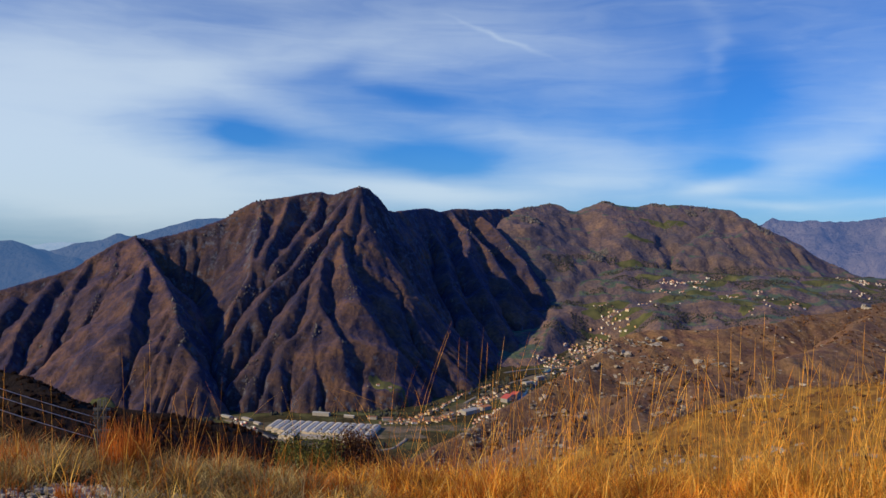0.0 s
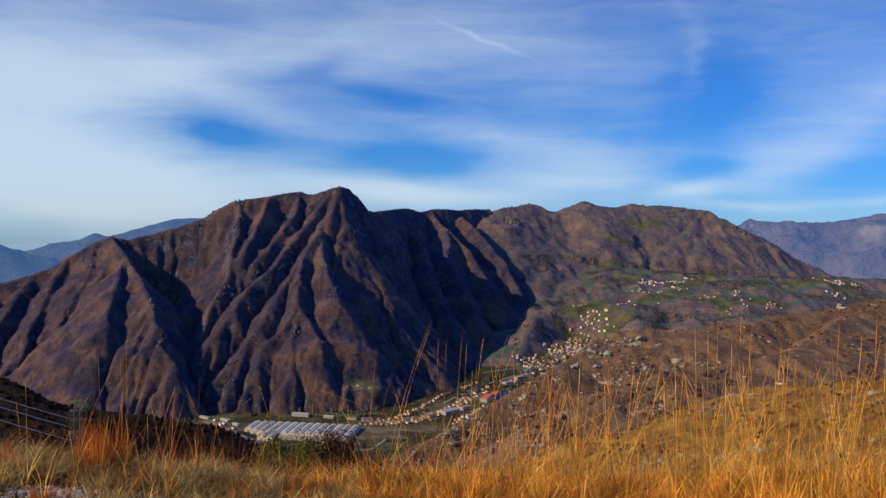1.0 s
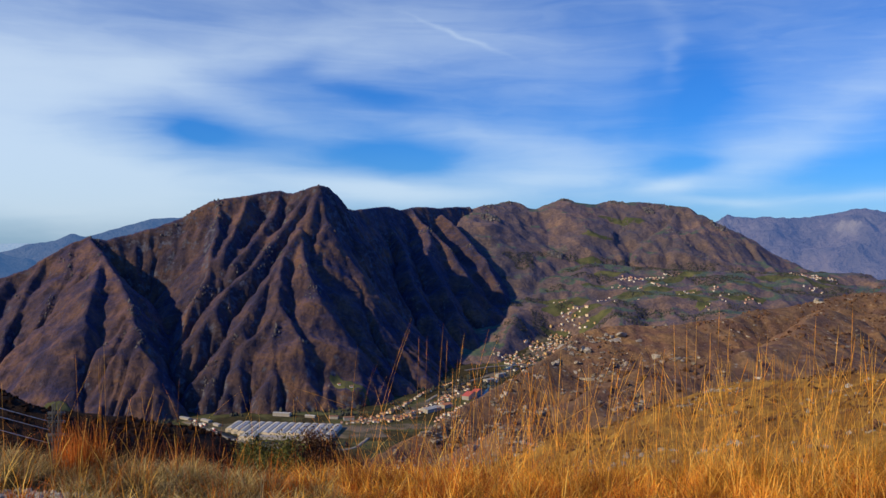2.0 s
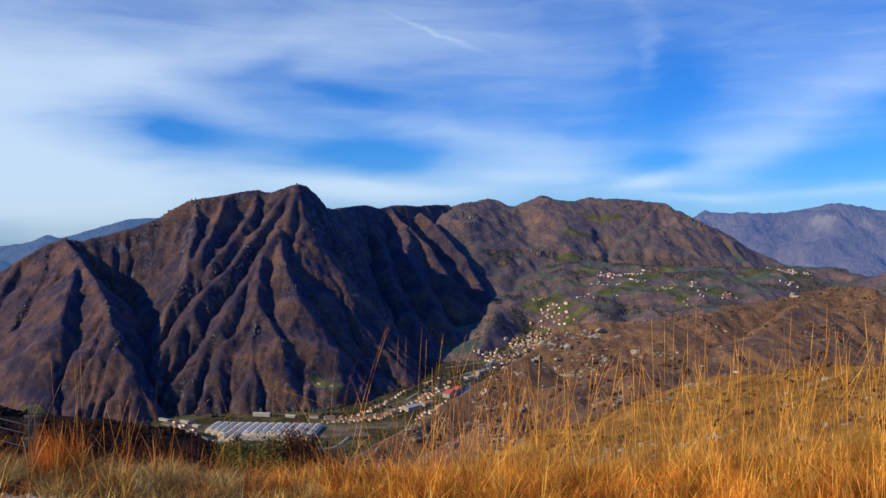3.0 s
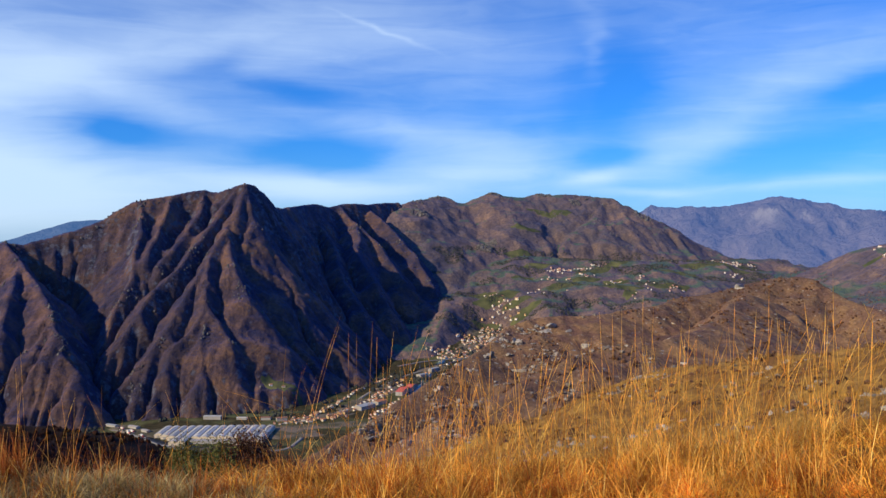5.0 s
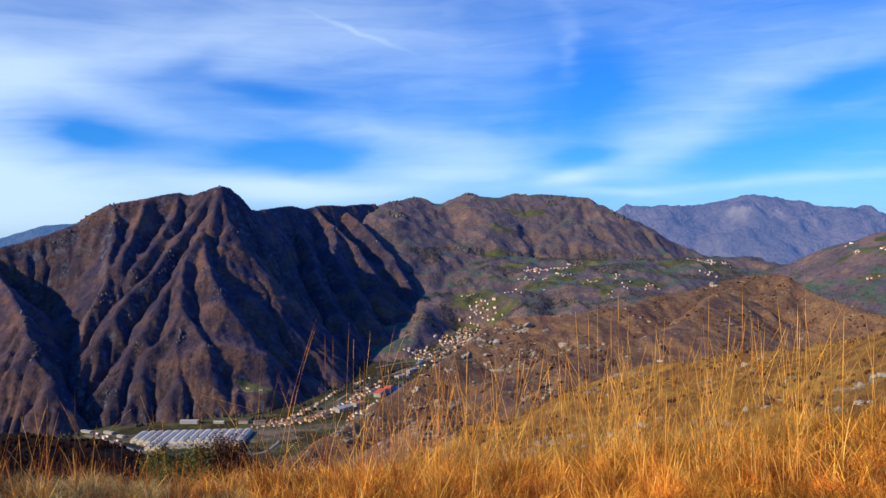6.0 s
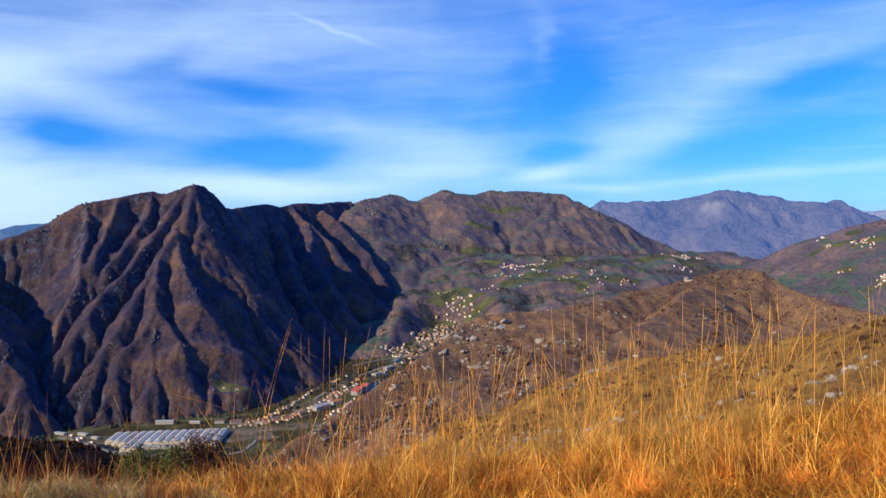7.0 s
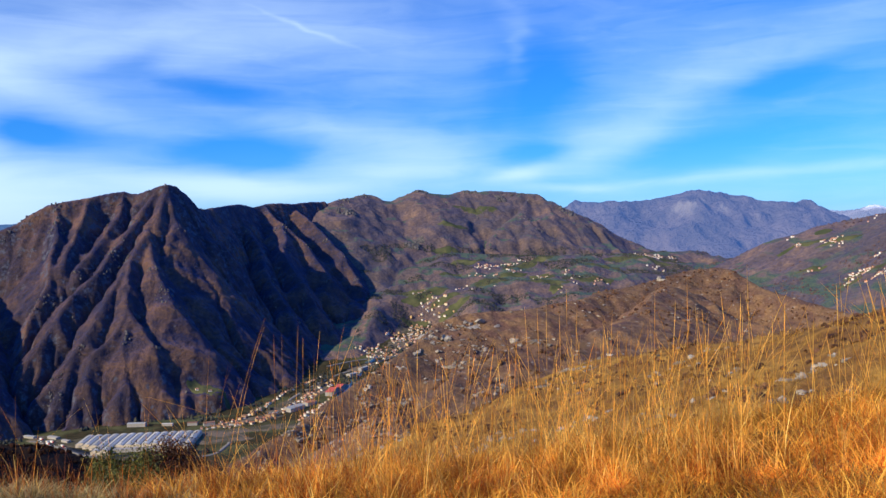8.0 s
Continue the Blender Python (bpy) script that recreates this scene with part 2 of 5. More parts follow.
def tiles(n, a, b):
    p = place(n)
    one = n.add("ShaderNodeObjectInfo").outputs["Random"]
    c = n.mix(n.span(n.noise(p, 0.7, 5.0, 0.7), 0.3, 0.7), rgb(*a), rgb(*b))
    c = n.mix(1.0, c, n.mix(one, rgb(0.7, 0.7, 0.7), rgb(1.2, 1.15, 1.1)), "MULTIPLY")
    surface(n, c, 0.85, n.noise(p, 2.2, 4.0), 0.5, 0.1)


M_PLASTER_WHITE = material("white_plaster", lambda n: plaster(n, (0.80, 0.76, 0.68)))
M_PLASTER_CREAM = material("cream_plaster", lambda n: plaster(n, (0.70, 0.60, 0.45)))
M_PLASTER_OCHRE = material("ochre_plaster", lambda n: plaster(n, (0.62, 0.42, 0.2)))
M_PLASTER_PINK = material("pink_plaster", lambda n: plaster(n, (0.66, 0.42, 0.33)))
M_TILES = material("red_clay_tiles", lambda n: tiles(n, (0.26, 0.11, 0.06), (0.42, 0.19, 0.1)))
M_TILES_DARK = material("brown_clay_tiles", lambda n: tiles(n, (0.16, 0.09, 0.06), (0.28, 0.16, 0.11)))
M_ROOF_PALE = material("pale_sheet_roof", lambda n: tiles(n, (0.32, 0.33, 0.32), (0.52, 0.52, 0.5)))
M_ROOF_GREY = material("grey_sheet_roof", lambda n: tiles(n, (0.26, 0.28, 0.30), (0.42, 0.44, 0.45)))
M_ROOF_RED = material("bright_red_roof", lambda n: tiles(n, (0.5, 0.09, 0.08), (0.66, 0.15, 0.12)))
M_GREY = material("grey_concrete", lambda n: plaster(n, (0.36, 0.34, 0.32)))
M_GUTTER = material("dark_sheet_gutter", lambda n: plaster(n, (0.1, 0.095, 0.085)))
M_ROAD = material("pale_worn_asphalt", lambda n: plaster(n, (0.19, 0.18, 0.17)))
M_YARD = material("dusty_yard", yard_ground)
M_MEADOW = material("mown_meadow", lambda n: pasture(n))
M_GLASS = material("dark_window_glass", lambda n: surface(n, rgb(0.03, 0.035, 0.045), 0.15, spec=0.5))
M_WATER = material("river_water", lambda n: surface(n, rgb(0.06, 0.12, 0.14), 0.12, n.noise(place(n), 0.5, 4.0), 0.3, 0.2, spec=0.5))
M_STEEL = material("galvanised_steel", lambda n: surface(n, n.mix(n.noise(place(n), 6.0), rgb(0.09, 0.09, 0.1), rgb(0.18, 0.18, 0.18)), 0.5, metallic=0.7))
M_CABLE = material("weathered_aluminium", lambda n: surface(n, rgb(0.62, 0.6, 0.57), 0.6))
M_BARK = material("grey_brown_bark", lambda n: plaster(n, (0.14, 0.1, 0.07)))


def stone(n, dark, light, scale):
    p = place(n)
    one = n.add("ShaderNodeObjectInfo").outputs["Random"]
    big, small = n.noise(p, 0.9 * scale, 6.0, 0.65), n.noise(p, 6.0 * scale, 6.0, 0.7)
    c = n.mix(n.span(big, 0.32, 0.66), rgb(*dark), rgb(*light))
    c = n.mix(n.span(small, 0.58, 0.72, 0.0, 0.6), c, rgb(dark[0] * 0.6, dark[1] * 0.6, dark[2] * 0.55))
    c = n.mix(1.0, c, n.mix(one, rgb(0.7, 0.7, 0.7), rgb(1.2, 1.2, 1.2)), "MULTIPLY")
    surface(n, c, 0.9, n.math("ADD", big, small), 0.9, 0.25 / scale)


M_ROCK = material("weathered_limestone", lambda n: stone(n, (0.22, 0.19, 0.15), (0.46, 0.41, 0.34), 1.0))
M_PEBBLE = material("limestone_gravel", lambda n: stone(n, (0.42, 0.35, 0.26), (0.74, 0.66, 0.53), 12.0))


def crowns(n, a, b, gloss=0.8, haze_sheen=0.0):
    one = n.add("ShaderNodeNewGeometry").outputs["Random Per Island"]
    p = place(n)
    c = n.mix(one, rgb(*a), rgb(*b))
    c = n.mix(1.0, c, n.mix(n.span(n.noise(p, 0.5, 5.0, 0.7), 0.3, 0.7), rgb(0.55, 0.55, 0.55), rgb(1.4, 1.4, 1.4)), "MULTIPLY")
    surface(n, c, 1.0, n.noise(p, 0.8, 5.0, 0.7), 1.0, 1.5, spec=gloss, haze_sheen=haze_sheen)


M_CROWN_BARE = material("bare_crowns", lambda n: crowns(n, (0.046, 0.029, 0.017), (0.12, 0.066, 0.022), 0.05, 0.2))
# dark woods, lightened a little in colour to imitate haze
M_CROWN_DARK = material("dark_crowns", lambda n: crowns(n, (0.03, 0.036, 0.026), (0.075, 0.068, 0.04), 0.1, 0.07))
M_SCRUB = material("red_brown_scrub", lambda n: crowns(n, (0.06, 0.03, 0.024), (0.2, 0.105, 0.05), 0.1))
M_SLOPE = material("tawny_slope_grass", lambda n: blades(n, (0.2, 0.095, 0.015), (0.6, 0.36, 0.06), 0.35))
M_CRAG = material("grey_crags", lambda n: crowns(n, (0.075, 0.068, 0.062), (0.16, 0.145, 0.13), 0.1, 0.07))
M_OUTCROP = material("pale_outcrops", lambda n: crowns(n, (0.17, 0.14, 0.105), (0.38, 0.33, 0.27), 0.2))
# red-brown scrub with the shade of the hill put into its colour
M_CROWN_SHADE = material("shaded_red_brown_scrub", lambda n: crowns(n, (0.008, 0.005, 0.004), (0.034, 0.014, 0.008), 0.1))
# bare crowns in the same haze-paled colours as the far slope
M_CROWN_FAR = material("hazy_bare_crowns", lambda n: crowns(n, (0.066, 0.048, 0.064), (0.13, 0.08, 0.07), 0.1))
M_LEAF = material("evergreen_leaves", lambda n: blades(n, (0.045, 0.065, 0.014), (0.16, 0.15, 0.035), 0.25))
M_LEAF_DARK = material("dark_twigs", lambda n: blades(n, (0.045, 0.024, 0.016), (0.12, 0.055, 0.028), 0.15))
M_GREEN = material("greenish_grass", lambda n: blades(n, (0.08, 0.075, 0.018), (0.25, 0.21, 0.06)))
M_RUST = material("rust_grass", lambda n: blades(n, (0.30, 0.075, 0.01), (0.56, 0.2, 0.03)))



# ---------------------------------------------------------------- terrain
def hash2(ix, iy, seed):
    h = (ix.astype(np.int64) * 374761393 + iy.astype(np.int64) * 668265263 + seed * 974711) & 0x7FFFFFFF
    h = ((h ^ (h >> 13)) * 1274126177) & 0x7FFFFFFF
    return ((h ^ (h >> 16)) & 0xFFFF) / 65535.0


def smooth(x, y, seed=0):
    ix, iy = np.floor(x), np.floor(y)
    fx, fy = x - ix, y - iy
    fx, fy = fx * fx * fx * (fx * (fx * 6 - 15) + 10), fy * fy * fy * (fy * (fy * 6 - 15) + 10)
    a, b = hash2(ix, iy, seed), hash2(ix + 1, iy, seed)
    c, d = hash2(ix, iy + 1, seed), hash2(ix + 1, iy + 1, seed)
    return (a + (b - a) * fx) * (1 - fy) + (c + (d - c) * fx) * fy


def fbm(x, y, size, octaves=5, seed=0, ridged=False):
    total, amp, weight = 0.0, 1.0, 0.0
    for k in range(octaves):
        v = smooth(x / size, y / size, seed + k * 17) * 2 - 1
        total = total + amp * ((1 - 2 * np.abs(v)) if ridged else v)
        weight += amp
        amp *= 0.5
        size /= 2.03
    return total / weight


def step(a, b, v):
    t = np.clip((v - a) / (b - a), 0, 1)
    return t * t * (3 - 2 * t)


def ridge_height(X, Y, ridges):
    """Slopes that fall from crest lines: each crest is a row of points in metres, from its top down, and the fall of
    its flanks, or two falls, for the flank on its right hand as one walks down it and the one on its left."""
    best = np.full(X.shape, -9999.0)
    near = np.full(X.shape, 9999.0)
    for line, fall in ridges:
        right, left = fall if isinstance(fall, tuple) else (fall, fall)
        for (ax, ay, az), (bx, by, bz) in zip(line, line[1:]):
            dx, dy = bx - ax, by - ay
            t = np.clip(((X - ax) * dx + (Y - ay) * dy) / (dx * dx + dy * dy), 0, 1)
            ox, oy = X - ax - t * dx, Y - ay - t * dy
            d = np.hypot(ox, oy)
            side = np.clip((dx * oy - dy * ox) / (math.hypot(dx, dy) * np.maximum(d, 0.01)), -1, 1) * 0.5 + 0.5
            h = az + t * (bz - az) - (right + (left - right) * side) * d
            near = np.where(h > best, d, near)
            best = np.maximum(best, h)
    return best, near


def erode(Z, cell, rounds, strength, soft):
    """Rain cuts gullies: water runs from each cell to its lowest neighbour, and the more of it gathers, the deeper it cuts;
    soft: how easily each cell gives way."""
    ny, nx = Z.shape
    index = np.arange(ny * nx).reshape(ny, nx)
    for _ in range(rounds):
        P = np.pad(Z, 1, mode="edge")
        Q = np.pad(index, 1, mode="edge")
        steepest, to, far = np.zeros(Z.shape), index.copy(), np.full(Z.shape, cell)
        for i in (0, 1, 2):
            for j in (0, 1, 2):
                if i == 1 and j == 1:
                    continue
                way = cell * math.hypot(i - 1, j - 1)
                drop = (Z - P[i:i + ny, j:j + nx]) / way
                lower = drop > steepest
                steepest, to, far = np.where(lower, drop, steepest), np.where(lower, Q[i:i + ny, j:j + nx], to), np.where(lower, way, far)
        order = np.argsort(Z.ravel())
        to_list, water = to.ravel().tolist(), [1.0] * (ny * nx)
        for k in order[::-1].tolist():
            if to_list[k] != k:
                water[to_list[k]] += water[k]
        cut = (strength * soft.ravel() * np.sqrt(np.minimum(np.array(water), 3000.0)) / far.ravel()).tolist()
        z = Z.ravel().tolist()
        for k in order.tolist():
            if to_list[k] != k:
                z[k] = (z[k] + cut[k] * z[to_list[k]]) / (1 + cut[k])
        Z = np.array(z).reshape(ny, nx)
    P = np.pad(Z, 1, mode="edge")
    return 0.6 * Z + 0.1 * (P[:-2, 1:-1] + P[2:, 1:-1] + P[1:-1, :-2] + P[1:-1, 2:])


def valley_z(X, Y):
    return -360.0 + 75.0 * step(1750.0, 2650.0, Y) + 1.5 * fbm(X, Y, 300.0, 3, 5)


def mesh_object(name, verts, faces, mat, parent=None, smooth_shade=True):
    me = bpy.data.meshes.new(name)
    me.from_pydata(verts.tolist() if hasattr(verts, "tolist") else verts, [], faces.tolist() if hasattr(faces, "tolist") else faces)
    me.materials.append(mat)
    if smooth_shade:
        me.shade_smooth()
    ob = new(name, me)
    if parent is not None:
        ob.parent = parent
    return ob


def grid_faces(nx, ny, keep=None):
    i = np.arange(nx * ny).reshape(ny, nx)
    f = np.stack([i[:-1, :-1], i[:-1, 1:], i[1:, 1:], i[1:, :-1]], -1).reshape(-1, 4)
    if keep is not None:
        k = keep.ravel()
        f = f[k[f].any(axis=1)]
    return f


def compact(verts, faces):
    used = np.unique(faces)
    back = np.zeros(len(verts), dtype=np.int64)
    back[used] = np.arange(len(used))
    return verts[used], back[faces]


HEIGHTS = {}
CREST_DISTANCE = {}


def relief(name, x0, x1, y0, y1, cell, ridges, mat, rough=(), warp=0.0, base=None, seed=1, rain=None, grain=(), shelves=()):
    """A hill as a sheet of cells over its plan, cut off where it sinks under the valley."""
    xs, ys = np.arange(x0, x1 + cell, cell), np.arange(y0, y1 + cell, cell)
    X, Y = np.meshgrid(xs, ys)
    WX = X + warp * fbm(X, Y, warp * 6 + 1, 3, seed) if warp else X
    WY = Y + warp * fbm(X, Y, warp * 6 + 1, 3, seed + 50) if warp else Y
    Z, D = ridge_height(WX, WY, ridges)
    for size, height, ridged in rough:
        Z = Z + height * fbm(X, Y, size, 5, seed + int(size), ridged) * step(0.0, size * 0.8, D + size * 0.15)
    if base is None:
        # the river has cut the foot of the slopes back from the town
        away = -ridge_height(X, Y, [([(x, y, 0.0) for x, y in TOWN_LINE], 1.0)])[0]
        Z = np.minimum(Z, valley_z(X, Y) - 8.0 + 0.85 * np.maximum(away - 62.0 + 14.0 * fbm(X, Y, 90.0, 3, seed + 60), 0.0) + 1.5 * np.maximum(away - 190.0, 0.0))
    for cx, cy, cz, reach in shelves:
        near = np.hypot((X - cx) * 0.8, Y - cy)
        Z = Z + (cz + 0.2 * (Y - cy) - Z) * step(reach * 1.5, reach * 0.7, near)
    if rain:
        Z = erode(Z, cell, *rain, 0.15 + 2.4 * step(0.25, 0.85, smooth(X / (cell * 34), Y / (cell * 34), seed + 5)))
    for size, height, ridged in grain:
        Z = Z + height * fbm(X, Y, size, 4, seed + 7 + int(size), ridged) * step(0.0, size * 0.8, D + size * 0.15)
    floor = (valley_z(X, Y) if base is None else base(X, Y)) - 3.0
    keep = Z > floor
    Z = np.maximum(Z, floor - 25.0)
    verts = np.stack([X, Y, Z], -1).reshape(-1, 3)
    verts, faces = compact(verts, grid_faces(len(xs), len(ys), keep))
    ob = mesh_object(name, verts, faces, mat)
    HEIGHTS[ob.name] = (x0, y0, cell, Z, keep)
    CREST_DISTANCE[ob.name] = D
    return ob


def height_of(ob_name, x, y):
    """The height of one hill's sheet at x, y, or None off it."""
    x0, y0, cell, Z, keep = HEIGHTS[ob_name]
    u, v = (x - x0) / cell, (y - y0) / cell
    i, j = int(math.floor(u)), int(math.floor(v))
    if i < 0 or j < 0 or i >= Z.shape[1] - 1 or j >= Z.shape[0] - 1 or not keep[j, i]:
        return None
    a, b = u - i, v - j
    return float((Z[j, i] * (1 - a) + Z[j, i + 1] * a) * (1 - b) + (Z[j + 1, i] * (1 - a) + Z[j + 1, i + 1] * a) * b)


def land(x, y, names=("mountain", "mountain.001", "hill")):
    """The height of the open land at x, y: the highest of the valley floor and the mountains."""
    z = float(valley_z(np.array(float(x)), np.array(float(y))))
    for name in names:
        h = height_of(name, x, y)
        z = z if h is None else max(z, h)
    return z

CREST = [(-1222, 1877, -261), (-1119, 1952, -205), (-1025, 2014, -150), (-888, 2089, -94), (-836, 2121, -55), (-804, 2139, -34), (-765, 2159, -16), (-726, 2182, -24), (-667, 2211, -1), (-606, 2239, 21), (-561, 2256, 36), (-541, 2261, 52), (-502, 2275, 78), (-475, 2281, 85), (-414, 2303, 95), (-382, 2329, 105), (-354, 2338, 111), (-323, 2348, 115), (-295, 2341, 107), (-264, 2330, 116), (-227, 2334, 129), (-205, 2356, 126), (-181, 2403, 106), (-161, 2465, 68), (-143, 2556, 67), (-98, 2678, 78), (-49, 2820, 86), (-17, 2900, 77), (44, 2960, 91), (125, 3047, 90), (233, 3171, 102)]
LEFT_RIBS = [
    [(-798, 2142, -31), (-780, 2058, -95), (-775, 1996, -142), (-790, 1941, -187), (-790, 1885, -230), (-783, 1815, -278), (-765, 1747, -323)],
    [(-857, 2108, -71), (-857, 2015, -144), (-851, 1918, -209), (-834, 1829, -269), (-808, 1746, -322)],
    [(-922, 2053, -121), (-925, 1952, -188), (-915, 1858, -249), (-887, 1757, -313)],
    [(-982, 1995, -161), (-988, 1891, -229), (-966, 1786, -295)],
    [(-761, 2159, -17), (-706, 2081, -56), (-632, 1972, -103), (-581, 1867, -157), (-546, 1805, -198), (-526, 1768, -230), (-492, 1742, -258), (-466, 1710, -308), (-455, 1698, -344)],
    [(-706, 2081, -56), (-667, 1914, -124), (-647, 1808, -186), (-639, 1740, -245), (-641, 1702, -305), (-644, 1694, -338)],
    [(-581, 1867, -157), (-577, 1781, -218), (-575, 1724, -276), (-576, 1696, -337)],
]
MAIN_RIBS = [
    [(-482, 2279, 83), (-462, 2186, 11), (-457, 2117, -43), (-453, 2051, -94), (-470, 1987, -148), (-479, 1939, -188), (-484, 1879, -230)],
    [(-414, 2302, 94), (-415, 2230, 40), (-418, 2173, -2), (-427, 2100, -56)],
    [(-322, 2344, 109), (-349, 2209, 12), (-366, 2148, -30), (-395, 2088, -69)],
    [(-242, 2330, 118), (-273, 2281, 71), (-298, 2200, 12), (-327, 2116, -43), (-361, 2045, -87), (-390, 1991, -123), (-414, 1929, -169), (-438, 1877, -212), (-454, 1845, -240), (-452, 1807, -270)],
    [(-365, 2067, -88), (-390, 1960, -165), (-410, 1908, -204), (-423, 1861, -240), (-436, 1815, -275), (-442, 1771, -308)],
    [(-254, 2180, 12), (-283, 2090, -56), (-301, 2033, -93), (-319, 1982, -129), (-336, 1933, -163), (-347, 1882, -201), (-371, 1835, -237), (-392, 1800, -267), (-414, 1762, -301), (-433, 1723, -335)],
    [(-228, 2334, 124), (-234, 2253, 56), (-257, 2207, 12), (-288, 2125, -57)],
    [(-282, 2081, -55), (-281, 2009, -105), (-275, 1939, -158), (-296, 1876, -207), (-328, 1839, -232), (-334, 1794, -272), (-351, 1748, -316), (-363, 1716, -348)],
    [(-371, 1835, -237), (-377, 1779, -287), (-390, 1738, -325), (-395, 1714, -348)],
    [(-275, 1939, -158), (-243, 1907, -188), (-221, 1867, -220), (-207, 1829, -255), (-214, 1783, -300), (-218, 1729, -356)],
    [(-267, 1926, -169), (-275, 1852, -228), (-259, 1786, -289), (-261, 1722, -354)],
]
RIGHT_RIBS = [
    [(-256, 2194, 12), (-228, 2072, -75), (-194, 1993, -136), (-160, 1960, -185), (-128, 1955, -229), (-118, 1906, -266), (-132, 1847, -288), (-151, 1783, -324), (-159, 1747, -353)],
    [(-129, 1970, -230), (-84, 1960, -267), (-63, 1894, -308), (-60, 1820, -343)],
    [(-228, 2334, 124), (-190, 2244, 27), (-157, 2239, -45), (-125, 2242, -103), (-91, 2196, -150), (-50, 2129, -208), (-33, 2082, -244), (-11, 2032, -285), (5, 1925, -339)],
    [(-66, 2766, 81), (-29, 2693, 16), (6, 2592, -43), (24, 2439, -112), (62, 2313, -189), (92, 2220, -254), (110, 2152, -302)],
    [(25, 2928, 82), (78, 2800, 17), (130, 2731, -33), (169, 2640, -90), (206, 2567, -143), (261, 2520, -206), (318, 2580, -253), (394, 2754, -293)],
    [(70, 2813, 26), (81, 2590, -68), (117, 2460, -145), (152, 2376, -209), (187, 2315, -272), (191, 2275, -305)],
    [(132, 2994, 67), (185, 2900, 9), (226, 2815, -41), (260, 2749, -81), (291, 2644, -156), (336, 2658, -218)],
]
BACK_CREST = [(266, 3179, 99), (375, 3309, 118), (412, 3345, 126), (441, 3361, 124), (484, 3386, 100), (559, 3404, 98), (597, 3388, 122), (626, 3383, 140), (654, 3388, 131), (727, 3413, 123), (778, 3433, 123), (791, 3440, 132), (826, 3442, 137), (886, 3448, 130), (979, 3444, 134), (1086, 3411, 121), (1118, 3401, 118), (1151, 3379, 95), (1185, 3357, 72), (1215, 3325, 53), (1245, 3271, 8), (1282, 3192, -49), (1343, 3124, -95), (1408, 3073, -128)]
BACK_SPURS = [
    [(625, 3378, 137), (585, 3271, 62), (542, 3202, 4), (484, 3127, -43), (397, 2991, -99), (353, 2880, -161), (332, 2785, -220)],
    [(542, 3202, 4), (553, 3084, -43), (561, 2995, -88), (558, 2897, -146)],
    [(412, 3341, 123), (332, 3175, 47), (308, 3079, -11), (326, 3009, -70), (336, 2932, -125)],
    [(441, 3360, 124), (474, 3318, 63), (496, 3244, 19)],
    [(825, 3437, 135), (839, 3265, 39), (767, 3112, -35), (690, 3004, -93)],
    [(1085, 3407, 119), (999, 3242, 37), (1016, 3124, -16), (1065, 3018, -77), (1116, 2931, -125)],
    [(999, 3242, 37), (892, 3142, -15), (819, 3029, -75)],
    [(1145, 3375, 95), (1154, 3206, 4), (1187, 3063, -80), (1221, 2988, -123)],
]
TOWN_LINE = [(-420, 1560), (-100, 1620), (0, 1700), (60, 1810), (130, 1920), (215, 2050), (330, 2170), (400, 2300), (450, 2400)]
BENCH = [(641, 2931, -96), (819, 2886, -107), (988, 2833, -115), (1253, 2890, -120), (1595, 3003, -124)]
SPUR = [(-15, 280, -76), (-5, 305, -76), (7, 330, -74), (16, 350, -74), (32, 374, -71), (47, 392, -67), (63, 410, -62), (80, 433, -56), (91, 446, -51), (101, 454, -49), (112, 462, -47), (126, 468, -47), (149, 477, -48), (173, 491, -46), (204, 511, -45), (232, 532, -42), (257, 542, -39), (273, 545, -36), (293, 547, -33), (305, 545, -32), (310, 537, -34), (313, 524, -40), (318, 509, -45), (328, 490, -50), (344, 467, -56), (352, 435, -62)]
FOLD = [(29, 258, -55), (51, 285, -54), (71, 302, -50), (92, 317, -47), (111, 327, -45), (133, 340, -44), (160, 367, -45), (198, 426, -43), (244, 504, -40)]
RIGHT_HILL = [(896, 1690, -130), (946, 1648, -106), (995, 1642, -83), (1024, 1624, -63), (1075, 1603, -38), (1119, 1572, -21), (1155, 1534, -10), (1197, 1476, 0), (1237, 1362, 7), (1236, 1238, 4)]
FAR_CREST = [(1257, 4007, -74), (1476, 4039, 55), (1560, 4061, 85), (1630, 4022, 78), (1686, 3988, 77), (1803, 3937, 94), (1872, 3905, 95), (1970, 3878, 105), (2040, 3853, 117), (2135, 3813, 123), (2192, 3769, 103), (2244, 3727, 97), (2312, 3661, 74), (2378, 3606, 60), (2219, 3753, 88), (2300, 3692, 71), (2393, 3609, 51), (2461, 3538, 22), (2550, 3462, -33), (2635, 3385, -81), (2889, 3250, -99), (3135, 2887, -119)]
SNOW_CREST = [(2684, 4099, 15), (2719, 4076, 55), (2753, 4053, 66), (2809, 3991, 39), (2883, 3913, 19), (2939, 3858, 22), (3000, 3811, 43), (3030, 3787, 42), (3049, 3759, 24), (3157, 3616, -3)]
HAZY_A = [(-1897, 2822, -72), (-1635, 2981, -71), (-1544, 3029, -53), (-1516, 3044, -49), (-1481, 3083, -81), (-1432, 3117, -81), (-1370, 3166, -133), (-1241, 3273, -241)]
